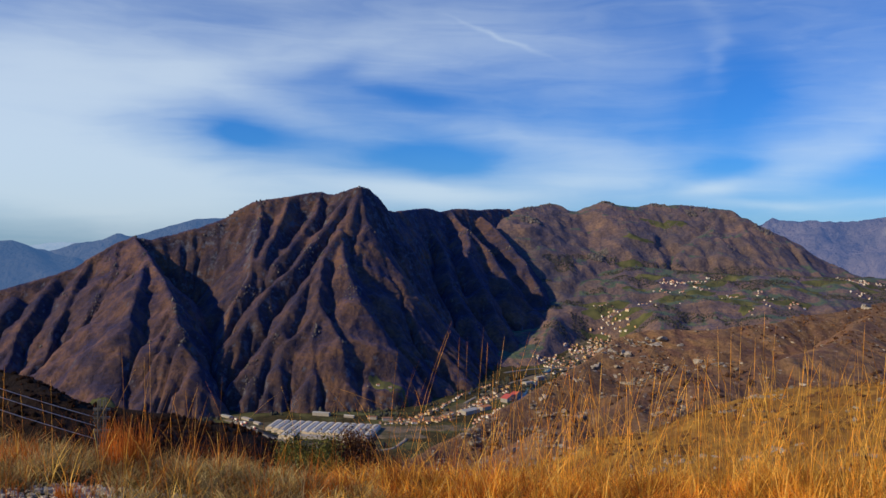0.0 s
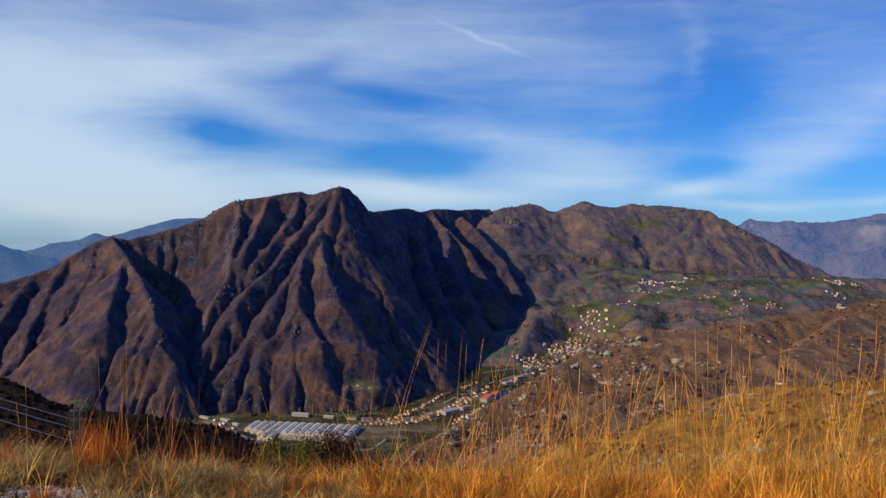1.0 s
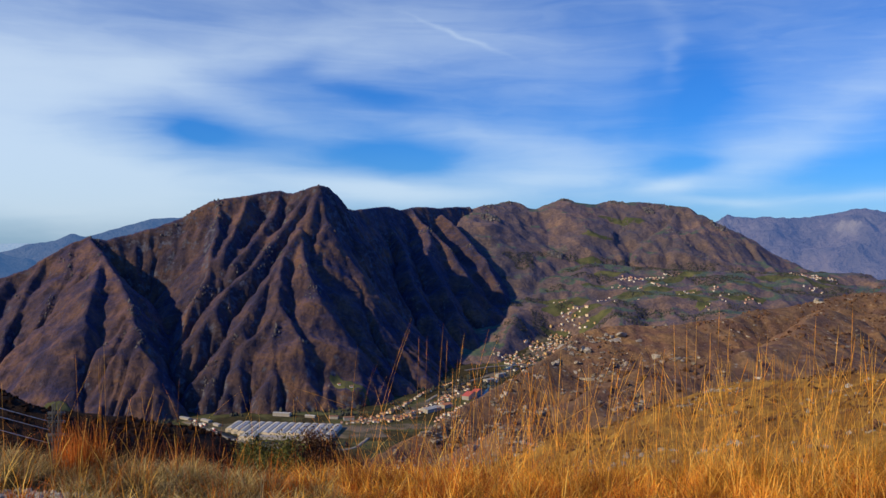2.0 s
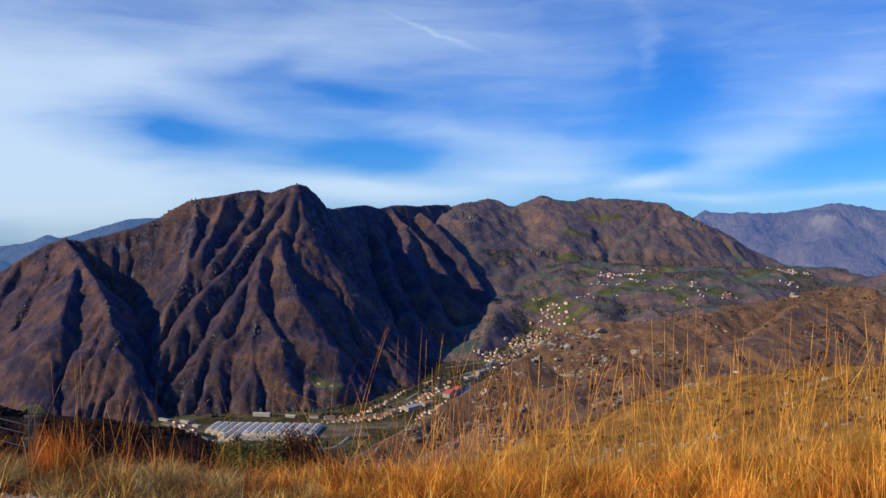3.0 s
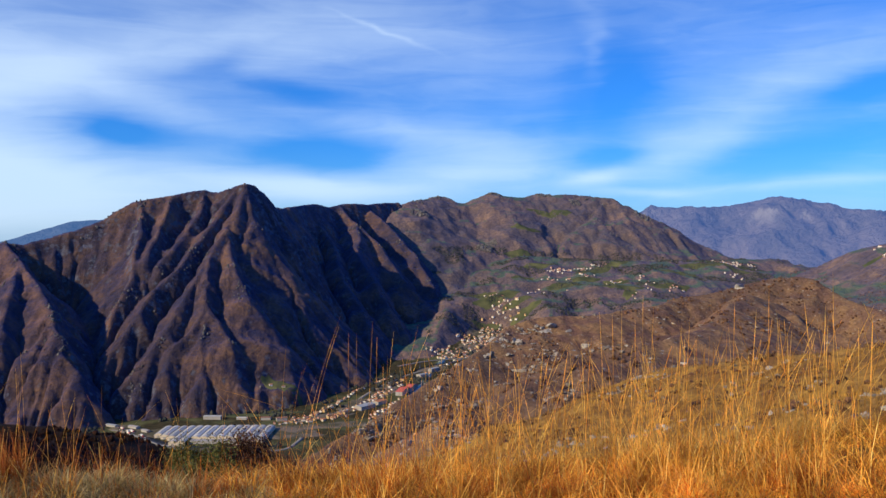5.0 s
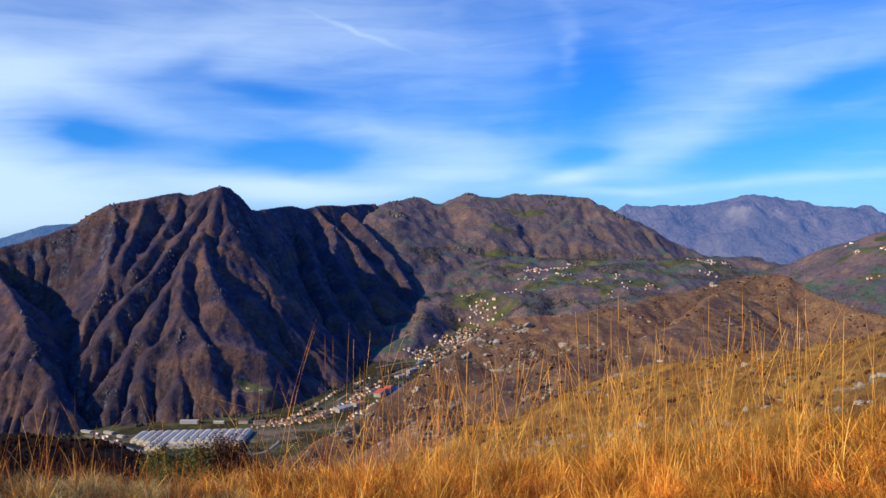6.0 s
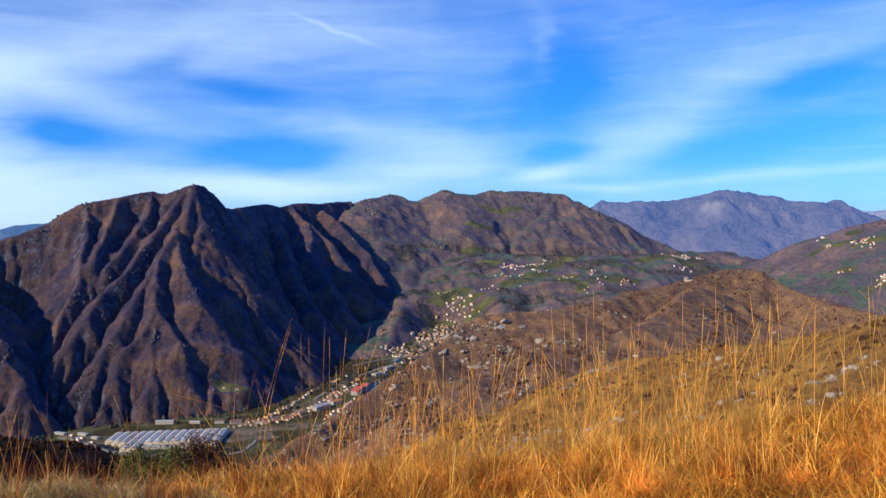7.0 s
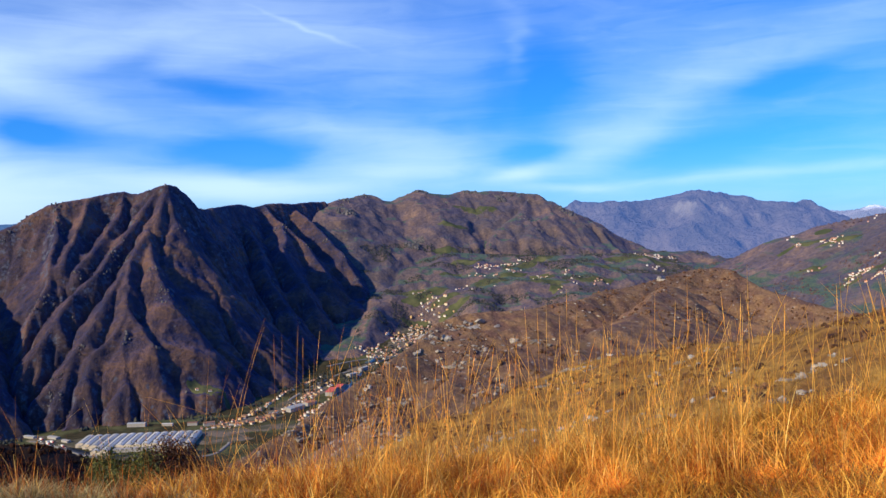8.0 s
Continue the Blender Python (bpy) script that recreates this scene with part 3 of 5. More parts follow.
HAZY_B = [(-1785, 3691, -157), (-1686, 3737, -107), (-1592, 3778, -67), (-1477, 3825, -51), (-1434, 3841, -21), (-1398, 3854, -38), (-1354, 3923, -22), (-1285, 3999, 5), (-1170, 4086, 49), (-1071, 4165, 57), (-898, 4256, 72), (-636, 4354, 78)]
HAZY_C = [(-2765, 3924, -116), (-2179, 4277, -117), (-2044, 4343, -94), (-1950, 4386, -77), (-1829, 4438, -75), (-1591, 4582, -68)]
WOODED = [(-319, 555, -106), (-276, 588, -118), (-237, 605, -123), (-195, 610, -130), (-159, 610, -135), (-130, 606, -147), (-107, 590, -154)]
NEAR_SLOPE = [(39.6, 144.7, -36.9), (39.2, 123.9, -28.4), (39.0, 108.2, -21.6), (39.4, 97.3, -16.8), (39.6, 89.6, -13.6), (40.9, 80.2, -11.3), (41.6, 70.7, -9.5), (41.7, 62.3, -7.8), (40.5, 57.1, -6.5), (39.7, 52.8, -5.4), (37.8, 46.6, -4.1), (35.3, 38.2, -2.9)]
LEFT_HILL = [(-140, 219, -33), (-115, 210, -33), (-104, 205, -33), (-99, 202, -33), (-90, 195, -35), (-80, 189, -40), (-70, 182, -44)]

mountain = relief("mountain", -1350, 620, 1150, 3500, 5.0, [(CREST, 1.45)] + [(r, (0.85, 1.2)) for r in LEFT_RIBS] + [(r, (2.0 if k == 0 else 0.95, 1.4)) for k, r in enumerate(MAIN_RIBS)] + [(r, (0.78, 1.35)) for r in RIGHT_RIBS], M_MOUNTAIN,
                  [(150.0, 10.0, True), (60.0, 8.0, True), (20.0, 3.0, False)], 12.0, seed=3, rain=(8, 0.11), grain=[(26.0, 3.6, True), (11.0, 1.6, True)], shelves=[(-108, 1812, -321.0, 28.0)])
tagged(mountain, "steep autumn mountain with ribs of bare brown woodland and crags", "mountain")
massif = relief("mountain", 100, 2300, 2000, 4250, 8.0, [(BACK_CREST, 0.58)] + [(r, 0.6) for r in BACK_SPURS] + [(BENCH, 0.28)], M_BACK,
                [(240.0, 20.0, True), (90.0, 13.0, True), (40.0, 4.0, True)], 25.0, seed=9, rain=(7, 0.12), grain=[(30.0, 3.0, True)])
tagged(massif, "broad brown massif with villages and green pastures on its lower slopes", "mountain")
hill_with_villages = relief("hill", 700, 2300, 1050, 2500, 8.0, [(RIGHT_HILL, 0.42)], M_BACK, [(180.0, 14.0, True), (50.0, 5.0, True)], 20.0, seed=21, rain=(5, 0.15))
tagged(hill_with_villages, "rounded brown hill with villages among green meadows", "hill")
# no air lies between: the haze on these ranges glows from their materials
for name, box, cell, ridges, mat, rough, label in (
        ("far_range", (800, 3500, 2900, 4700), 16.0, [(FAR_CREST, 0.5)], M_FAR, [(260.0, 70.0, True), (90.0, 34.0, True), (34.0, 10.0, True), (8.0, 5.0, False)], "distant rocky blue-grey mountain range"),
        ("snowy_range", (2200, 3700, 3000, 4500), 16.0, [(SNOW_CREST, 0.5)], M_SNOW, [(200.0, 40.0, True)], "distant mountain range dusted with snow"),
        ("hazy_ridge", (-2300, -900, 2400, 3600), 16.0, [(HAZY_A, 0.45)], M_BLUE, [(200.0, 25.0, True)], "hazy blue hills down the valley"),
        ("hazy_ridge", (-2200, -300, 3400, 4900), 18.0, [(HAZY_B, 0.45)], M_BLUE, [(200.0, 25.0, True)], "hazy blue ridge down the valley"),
        ("hazy_ridge", (-3000, -1300, 3700, 4900), 20.0, [(HAZY_C, 0.45)], M_PALE, [], "pale far hills with their haze added as glow")):
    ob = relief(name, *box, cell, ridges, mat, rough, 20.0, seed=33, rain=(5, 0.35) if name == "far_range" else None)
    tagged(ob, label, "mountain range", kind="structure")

spur = relief("hillside", -120, 620, 120, 800, 2.0, [(SPUR, (0.5, 1.0)), (FOLD, (0.42, 0.8))], M_SPUR, [(60.0, 6.0, True), (16.0, 2.6, True), (5.0, 0.9, False)], 8.0,
              base=lambda X, Y: np.full(X.shape, -260.0), seed=41, rain=(5, 0.05), grain=[(4.0, 0.5, False)])
tagged(spur, "stony hillside with dry orange grass and pale rocks", "hillside")
near_slope = relief("hillside", -10, 190, 8, 190, 1.0, [(NEAR_SLOPE, 0.45)], M_NEAR, [(30.0, 2.2, True), (8.0, 0.7, True), (2.5, 0.25, False)], 3.0,
                    base=lambda X, Y: -1.0 - 0.72 * np.maximum(np.hypot(X, Y) - 8.0, 0), seed=44)
tagged(near_slope, "dry yellow grass slope with outcrops of white rock", "hillside")
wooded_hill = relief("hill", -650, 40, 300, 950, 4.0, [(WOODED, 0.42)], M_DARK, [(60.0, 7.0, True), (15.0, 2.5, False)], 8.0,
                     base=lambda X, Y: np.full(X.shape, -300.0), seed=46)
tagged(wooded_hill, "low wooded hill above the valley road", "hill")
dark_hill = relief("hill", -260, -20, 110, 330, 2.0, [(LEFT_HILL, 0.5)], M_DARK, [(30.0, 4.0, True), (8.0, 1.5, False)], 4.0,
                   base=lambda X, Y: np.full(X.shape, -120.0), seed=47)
tagged(dark_hill, "wooded hill with shade painted into its dark colour", "hill")


# ---------------------------------------------------------------- near ground and valley floor in one sheet
def ground_z(X, Y):
    r = np.hypot(X, Y)
    az = np.degrees(np.arctan2(X, Y))
    side = np.minimum(((az - 4.0) / 32.0) ** 2, 6.0)
    edge = 5.3 + 0.9 * side
    rim = (-0.05 + np.where(az < 4.0, 0.2, 0.3) * np.minimum(side, 2.0)) * np.minimum(r / 5.3, 1.0)
    ahead = step(100.0, 65.0, np.abs(az))
    over = np.maximum(r - edge, 0)
    fall = 0.72 * (np.sqrt(over * over + 1.0) - 1.0) * ahead
    rise = 0.10 * np.maximum(np.minimum(r, 150.0) - 3.0, 0) * (1 - ahead)
    lumps = 0.05 * fbm(X, Y, 1.3, 4, 71) * step(0.8, 2.5, r) + 1.0 * fbm(X, Y, 40.0, 4, 72) * step(15, 60, r)
    return np.maximum(rim + rise - fall + lumps, valley_z(X, Y))


def path_mask(X, Y):
    """1 on the bare gravel of the footpath."""
    edge = 5.36 + 0.28 * fbm(X, Y, 0.5, 3, 77)
    return step(0.12, -0.12, np.hypot(X, Y) - edge) * step(-1.35, -1.95, X + 0.25 * fbm(X, Y, 0.4, 3, 78))


def make_ground():
    az = np.radians(np.concatenate([np.linspace(-180, -45, 40, endpoint=False), np.linspace(-45, 60, 260, endpoint=False), np.linspace(60, 180, 40)]))
    r = np.concatenate([[0.0], np.geomspace(0.5, 4990.0, 230)])
    A, R = np.meshgrid(az, r)
    X, Y = R * np.sin(A), R * np.cos(A)
    verts = np.stack([X, Y, ground_z(X, Y)], -1).reshape(-1, 3)
    ob = mesh_object("ground", verts, grid_faces(len(az), len(r))[:, ::-1], M_GROUND)
    return tagged(ob, "grassy knoll that falls to a green and wooded valley floor", "ground", kind="structure")


ground = make_ground()


# ---------------------------------------------------------------- grass
def grass(name, n, area, length, width, lean, mat, label, seed, joints=3, density=None, lift=None, clumps=0):
    """Many tapering bent blades in one mesh. area: bearing and distance ranges."""
    rng = np.random.default_rng(seed)
    az = np.radians(rng.uniform(area[0], area[1], n))
    r = np.sqrt(rng.uniform(area[2] ** 2, area[3] ** 2, n))
    X, Y = r * np.sin(az), r * np.cos(az)
    turn, vigour = rng.uniform(0, 2 * np.pi, n), np.ones(n)
    if clumps:
        # blades stand in tussocks and spread outwards from their hearts
        home = rng.integers(0, clumps, n)
        wide = rng.uniform(0.04, 0.12, clumps)[home]
        out = wide * np.sqrt(-np.log(1 - 0.98 * rng.random(n)))
        X, Y = X[:clumps][home] + out * np.cos(turn), Y[:clumps][home] + out * np.sin(turn)
        turn = turn + rng.normal(0, 0.7, n)
        vigour = rng.uniform(0.55, 1.3, clumps)[home]
    if density is not None:
        ok = rng.random(n) < density(X, Y)
        X, Y, turn, vigour = X[ok], Y[ok], turn[ok], vigour[ok]
    n = len(X)
    Z = ground_z(X, Y) - 0.01
    L = rng.uniform(length[0], length[1], n) * vigour * (1 if lift is None else lift(X, Y))
    bend = rng.uniform(lean[0], lean[1], n)
    facing = rng.uniform(0, 2 * np.pi, n)
    w = rng.uniform(0.7, 1.3, n) * width
    verts, rows = [], joints + 1
    for k in range(rows):
        t = k / joints
        out = L * bend * (0.35 * t + 0.65 * t * t)
        cx, cy, cz = X + out * np.cos(turn), Y + out * np.sin(turn), Z + L * t * (1 - 0.35 * bend * t)
        half = w * (1 - t) ** 0.6 * 0.5
        if k < joints:
            verts += [np.stack([cx - half * np.cos(facing), cy - half * np.sin(facing), cz], 1), np.stack([cx + half * np.cos(facing), cy + half * np.sin(facing), cz], 1)]
        else:
            verts += [np.stack([cx, cy, cz], 1)]
    per = 2 * joints + 1
    V = np.stack(verts, 1).reshape(-1, 3)
    base = np.arange(n)[:, None] * per
    tris = []
    for k in range(joints - 1):
        a = 2 * k
        tris += [[a, a + 1, a + 3], [a, a + 3, a + 2]]
    tris += [[2 * joints - 2, 2 * joints - 1, 2 * joints]]
    F = (base[:, :, None] + np.array(tris)[None]).reshape(-1, 3)
    ob = mesh_object(name, V, F, mat, smooth_shade=False)
    return tagged(ob, label, "grass", kind="stuff")


grass("grass", 44000, (-34, 8, 4.0, 7.0), (0.05, 0.19), 0.0058, (0.3, 1.6), M_STRAW, "matted pale straw grass on the knoll", 5, joints=4, clumps=330,
      density=lambda X, Y: (0.06 + 0.94 * step(0.5, -0.9, X)) * (1 - 0.97 * path_mask(X, Y)))
grass("grass", 52000, (-12, 46, 4.0, 6.6), (0.07, 0.25), 0.0062, (0.2, 1.8), M_ORANGE, "orange dry grass on the knoll", 6, joints=4, clumps=800,
      density=lambda X, Y: step(-1.1, 0.7, X))
grass("grass", 3600, (-34, 46, 4.6, 6.3), (0.14, 0.36), 0.0036, (0.1, 0.9), M_RUST, "rust-brown grass tufts along the rim of the knoll", 8, joints=4, clumps=80,
      density=lambda X, Y: 0.3 + 0.7 * step(-1.5, 0.5, X))
grass("grass", 1250, (-33, 10, 5.1, 6.4), (0.12, 0.38), 0.0024, (0.05, 0.6), M_RUST, "thin reddish stems along the rim of the knoll", 10, joints=4, clumps=220)
grass("grass", 9000, (-33, 40, 4.3, 6.0), (0.06, 0.17), 0.0046, (0.2, 1.0), M_GREEN, "greenish blades among the dry grass", 9, joints=4, clumps=95, density=lambda X, Y: (0.2 + 0.8 * step(0.8, -0.6, X)) * (1 - path_mask(X, Y)))


def tall_stalks(rows, label, seed):
    """Flowering grass stalks: thin stems, each with a narrow seed head, in one mesh. rows: x, y, height, lean x, lean y."""
    rng = np.random.default_rng(seed)
    verts, faces = [], []
    side = np.array([0.0, 2 * np.pi / 3, 4 * np.pi / 3])
    for x, y, h, lx, ly in rows:
        z0 = float(ground_z(np.array(x), np.array(y))) - 0.02
        thick = rng.uniform(0.5, 1.0) * (0.55 + 0.45 * float(step(-0.9, 0.6, np.array(x))))
        curl = rng.uniform(0.2, 0.9)
        start = len(verts)
        prof = ((0.0, 0.0021), (0.2, 0.0020), (0.4, 0.0018), (0.6, 0.0016), (0.74, 0.0013), (0.82, 0.0020), (0.92, 0.0017), (1.0, 0.0005))
        for t, w in prof:
            b = (1 - curl) * t + curl * t * t
            cx, cy, cz = x + lx * b, y + ly * b, z0 + h * t * (1 - 0.12 * (lx * lx + ly * ly) * t / max(h * h, 0.01))
            for a in side:
                verts.append((cx + w * thick * math.cos(a), cy + w * thick * math.sin(a), cz))
        for k in range(len(prof) - 1):
            for m in range(3):
                a, b = start + 3 * k + m, start + 3 * k + (m + 1) % 3
                faces.append((a, b, b + 3, a + 3))
        # one or two long thin leaves from the foot
        for _ in range(rng.integers(1, 4)):
            a, l, r = rng.uniform(0, 2 * np.pi), rng.uniform(0.25, 0.6) * h, rng.uniform(0.3, 0.9)
            s0 = len(verts)
            for t, w in ((0.05, 0.0026), (0.4, 0.0024), (0.75, 0.0016), (1.0, 0.0004)):
                ox, oy, oz = l * r * t * t * math.cos(a), l * r * t * t * math.sin(a), l * t * (1 - 0.3 * r * t)
                verts += [(x + ox - w * math.sin(a), y + oy + w * math.cos(a), z0 + oz), (x + ox + w * math.sin(a), y + oy - w * math.cos(a), z0 + oz)]
            for k in range(3):
                faces.append((s0 + 2 * k, s0 + 2 * k + 1, s0 + 2 * k + 3, s0 + 2 * k + 2))
    ob = mesh_object("tall_grass", verts, faces, M_STALK)
    return tagged(ob, label, "grass", kind="stuff")


HIGH_STALKS = [
    (-0.23, 5.67, 1.14, 0.3), (-0.17, 5.45, 1.07, 0.23), (0.11, 5.69, 1.03, 0.01), (0.15, 5.24, 1.05, 0.01),
    (0.22, 5.5, 1.1, 0.05), (0.27, 5.38, 1.0, 0.02), (0.33, 5.59, 1.04, 0.08), (0.37, 5.27, 1.09, 0.17),
    (0.35, 5.62, 1.03, 0.29), (-0.33, 5.46, 0.95, 0.06), (-0.29, 5.64, 0.83, 0.12), (-0.38, 5.43, 0.88, 0.25),
    (1.68, 5.15, 1.1, -0.04), (1.78, 5.3, 1.07, -0.01), (1.85, 5.38, 1.12, 0.01), (1.87, 5.05, 1.18, 0.01),
    (2.01, 5.32, 1.08, 0.04), (1.93, 5.33, 1.01, -0.0), (2.12, 4.85, 0.96, -0.09), (2.25, 5.02, 0.91, 0.04),
    (2.42, 5.0, 1.07, 0.02),
]
HIGH_STALKS += [
    (2.55, 5.06, 1.01, 0.06), (2.71, 4.82, 0.92, -0.05), (2.69, 4.53, 1.01, -0.07), (2.86, 4.63, 1.16, -0.01),
    (2.81, 4.67, 0.98, 0.02), (1.56, 5.22, 0.95, 0.05), (1.22, 5.55, 0.76, -0.03), (1.02, 5.28, 0.76, -0.1),
    (0.83, 5.25, 0.65, -0.07), (-1.72, 5.18, 0.88, -0.02), (-1.88, 5.19, 0.83, -0.03), (-1.4, 5.49, 0.67, 0.02),
    (1.28, 5.34, 0.86, 0.04), (1.49, 5.12, 0.93, -0.05), (2.21, 5.22, 0.99, 0.04), (2.55, 4.81, 1.16, 0.01),
]


def make_stalks():
    rng = np.random.default_rng(12)
    rows = []
    while len(rows) < 860:
        az = radians(rng.uniform(-30, 46))
        r = rng.uniform(4.7, 6.6)
        x, y = r * math.sin(az), r * math.cos(az)
        clump = float(smooth(np.array(x * 2.4), np.array(y * 2.4), 61))
        want = (0.10 + 0.90 * float(step(-0.6, 1.2, np.array(x)))) * (0.15 + 0.85 * float(step(0.4, 0.62, np.array(clump))))
        if rng.random() > want:
            continue
        h = rng.uniform(0.35, 0.98) * (0.8 + 0.2 * float(step(-1.0, 1.0, np.array(x))))
        rows.append((x, y, h, rng.normal(0.0, 0.2 if rng.random() < 0.75 else 0.5) * h, rng.normal(0, 0.14) * h))
    tall_stalks(rows, "tall golden grass stalks in the sun", 13)
    # the highest stalks: foot, height and lean in metres
    tall_stalks([(*r, 0.0) for r in HIGH_STALKS], "highest golden grass stalks with narrow seed heads", 14)


make_stalks()


# ---------------------------------------------------------------- small builders
def part(name, verts, faces, mat, parent, label="", smooth_shade=False):
    ob = mesh_object(name, verts, faces, mat, parent, smooth_shade)
    return tagged(ob, label) if label else ob


def box(x0, x1, y0, y1, z0, z1):
    v = [(x, y, z) for z in (z0, z1) for y in (y0, y1) for x in (x0, x1)]
    return v, [(0, 2, 3, 1), (4, 5, 7, 6), (0, 1, 5, 4), (2, 6, 7, 3), (0, 4, 6, 2), (1, 3, 7, 5)]


def joined(*pieces):
    verts, faces = [], []
    for v, f in pieces:
        k = len(verts)
        verts += list(v)
        faces += [tuple(i + k for i in q) for q in f]
    return verts, faces


def root(name, m, label, category, group=""):
    ob = new(name)
    ob.matrix_world = m
    return tagged(ob, label, category, group)


# ---------------------------------------------------------------- houses
def gable_house(w, d, h, roof_h, wall_mat, roof_mat, label, chimney=True, wing=False):
    """A plastered house, w long along the ridge and d deep: walls with gables, a tiled roof with eaves, windows and a chimney."""
    ob = root("house", Matrix(), label, "house", "houses in the valley")
    a, b = w / 2, d / 2
    v = [(-a, -b, -4), (a, -b, -4), (a, b, -4), (-a, b, -4), (-a, -b, h), (a, -b, h), (a, b, h), (-a, b, h), (-a, 0, h + roof_h), (a, 0, h + roof_h)]
    f = [(0, 1, 5, 4), (2, 3, 7, 6), (1, 2, 6, 9, 5), (3, 0, 4, 8, 7), (0, 3, 2, 1)]
    pieces = [(v, f)]
    if wing:
        pieces.append(box(-a * 0.2, a * 0.9, -b - 4.0, -b + 0.02, -4, h * 0.45))
    part("wall", *joined(*pieces), wall_mat, ob)
    e, t = 0.7, 0.35
    drop = e * roof_h / b
    rv, rf = [], []
    for s in (-1, 1):
        k = len(rv)
        for lift in (0.05, t):
            rv += [(-a - e, s * (b + e), h - drop + lift), (a + e, s * (b + e), h - drop + lift), (a + e, 0, h + roof_h + lift), (-a - e, 0, h + roof_h + lift)]
        rf += [(k, k + 1, k + 2, k + 3), (k + 4, k + 7, k + 6, k + 5), (k, k + 4, k + 5, k + 1), (k + 1, k + 5, k + 6, k + 2), (k + 3, k + 2, k + 6, k + 7), (k, k + 3, k + 7, k + 4)]
    part("roof", rv, rf, roof_mat, ob, "tiled gable roof")
    for level in range(max(1, int(h // 3))):
        for k in range(3):
            x = (k - 1) * w * 0.3
            for s in (-1, 1):
                y = s * b
                part("window", *box(x - 0.6, x + 0.6, min(y, y + s * 0.06), max(y, y + s * 0.06), 1.0 + 3 * level, 2.4 + 3 * level), M_GLASS, ob)
    if chimney:
        part("chimney", *box(a * 0.3, a * 0.3 + 0.9, -0.45, 0.45, h + roof_h * 0.6, h + roof_h + 1.3), wall_mat, ob)
    return ob


def house_kinds():
    return [gable_house(13, 10, 7.0, 2.6, M_PLASTER_WHITE, M_TILES, "white plastered house with a red tiled roof", True, True),
            gable_house(11, 9, 6.5, 2.4, M_PLASTER_CREAM, M_TILES, "cream plastered house with a red tiled roof"),
            gable_house(18, 10, 9.5, 2.6, M_PLASTER_OCHRE, M_TILES_DARK, "ochre apartment house with a brown tiled roof"),
            gable_house(10, 8.5, 6.0, 2.2, M_PLASTER_PINK, M_TILES, "pinkish plastered house with a red tiled roof", False),
            gable_house(15, 11, 6.5, 2.8, M_PLASTER_WHITE, M_TILES_DARK, "white plastered house with a brown tiled roof"),
            gable_house(22, 11, 10.0, 2.2, M_PLASTER_CREAM, M_TILES, "long cream apartment house with a tiled roof")]


HOUSES = house_kinds()
for k, h in enumerate(HOUSES):
    xx, yy = 330 + 24 * k, 2195 + 30 * k
    h.matrix_world = pose(xx, yy, land(xx, yy), 0, 0, 25 + 13 * k) @ Matrix.Scale(0.7, 4)


def settle(rng, x, y, turn, kinds=None, size=1.0):
    """One more house on the land at x, y."""
    h = HOUSES[rng.choice(kinds or [0, 1, 1, 3, 3, 4, 0, 2])]
    return copy_thing(h, pose(x, y, land(x, y), 0, 0, turn) @ Matrix.Scale(size * 0.66, 4))


def street(rng, line, step_m, spread, kinds=None, size=1.0, skip=0.1):
    """Houses along a street, given by its bends."""
    for (ax, ay), (bx, by) in zip(line, line[1:]):
        n = max(1, int(math.hypot(bx - ax, by - ay) / step_m))
        turn = math.degrees(math.atan2(by - ay, bx - ax))
        for i in range(n):
            if rng.random() < skip:
                continue
            t = (i + rng.random() * 0.4) / n
            settle(rng, ax + (bx - ax) * t + rng.uniform(-spread, spread), ay + (by - ay) * t + rng.uniform(-spread, spread), turn + rng.choice([0, 0, 90]) + rng.uniform(-8, 8), kinds, size * rng.uniform(0.85, 1.15))


def hamlet(rng, x, y, rx, ry, n, kinds=None, size=1.0):
    """A loose cluster of houses."""
    done = []
    for _ in range(n * 12):
        if len(done) >= n:
            break
        px, py = rng.gauss(x, rx * 0.5), rng.gauss(y, ry * 0.5)
        if any(math.hypot(px - qx, py - qy) < 12 * size for qx, qy in done):
            continue
        done.append((px, py))
        settle(rng, px, py, rng.uniform(0, 180), kinds, size * rng.uniform(0.85, 1.15))


def scattered(rng, x, y, rx, ry, n, size):
    """Places for n houses round x, y."""
    done = []
    for _ in range(n * 12):
        px, py = rng.gauss(x, rx * 0.5), rng.gauss(y, ry * 0.5)
        if len(done) < n and all(math.hypot(px - qx, py - qy) > 13 * size for qx, qy, _ in done):
            done.append((px, py, size * rng.uniform(0.8, 1.2)))
    return done


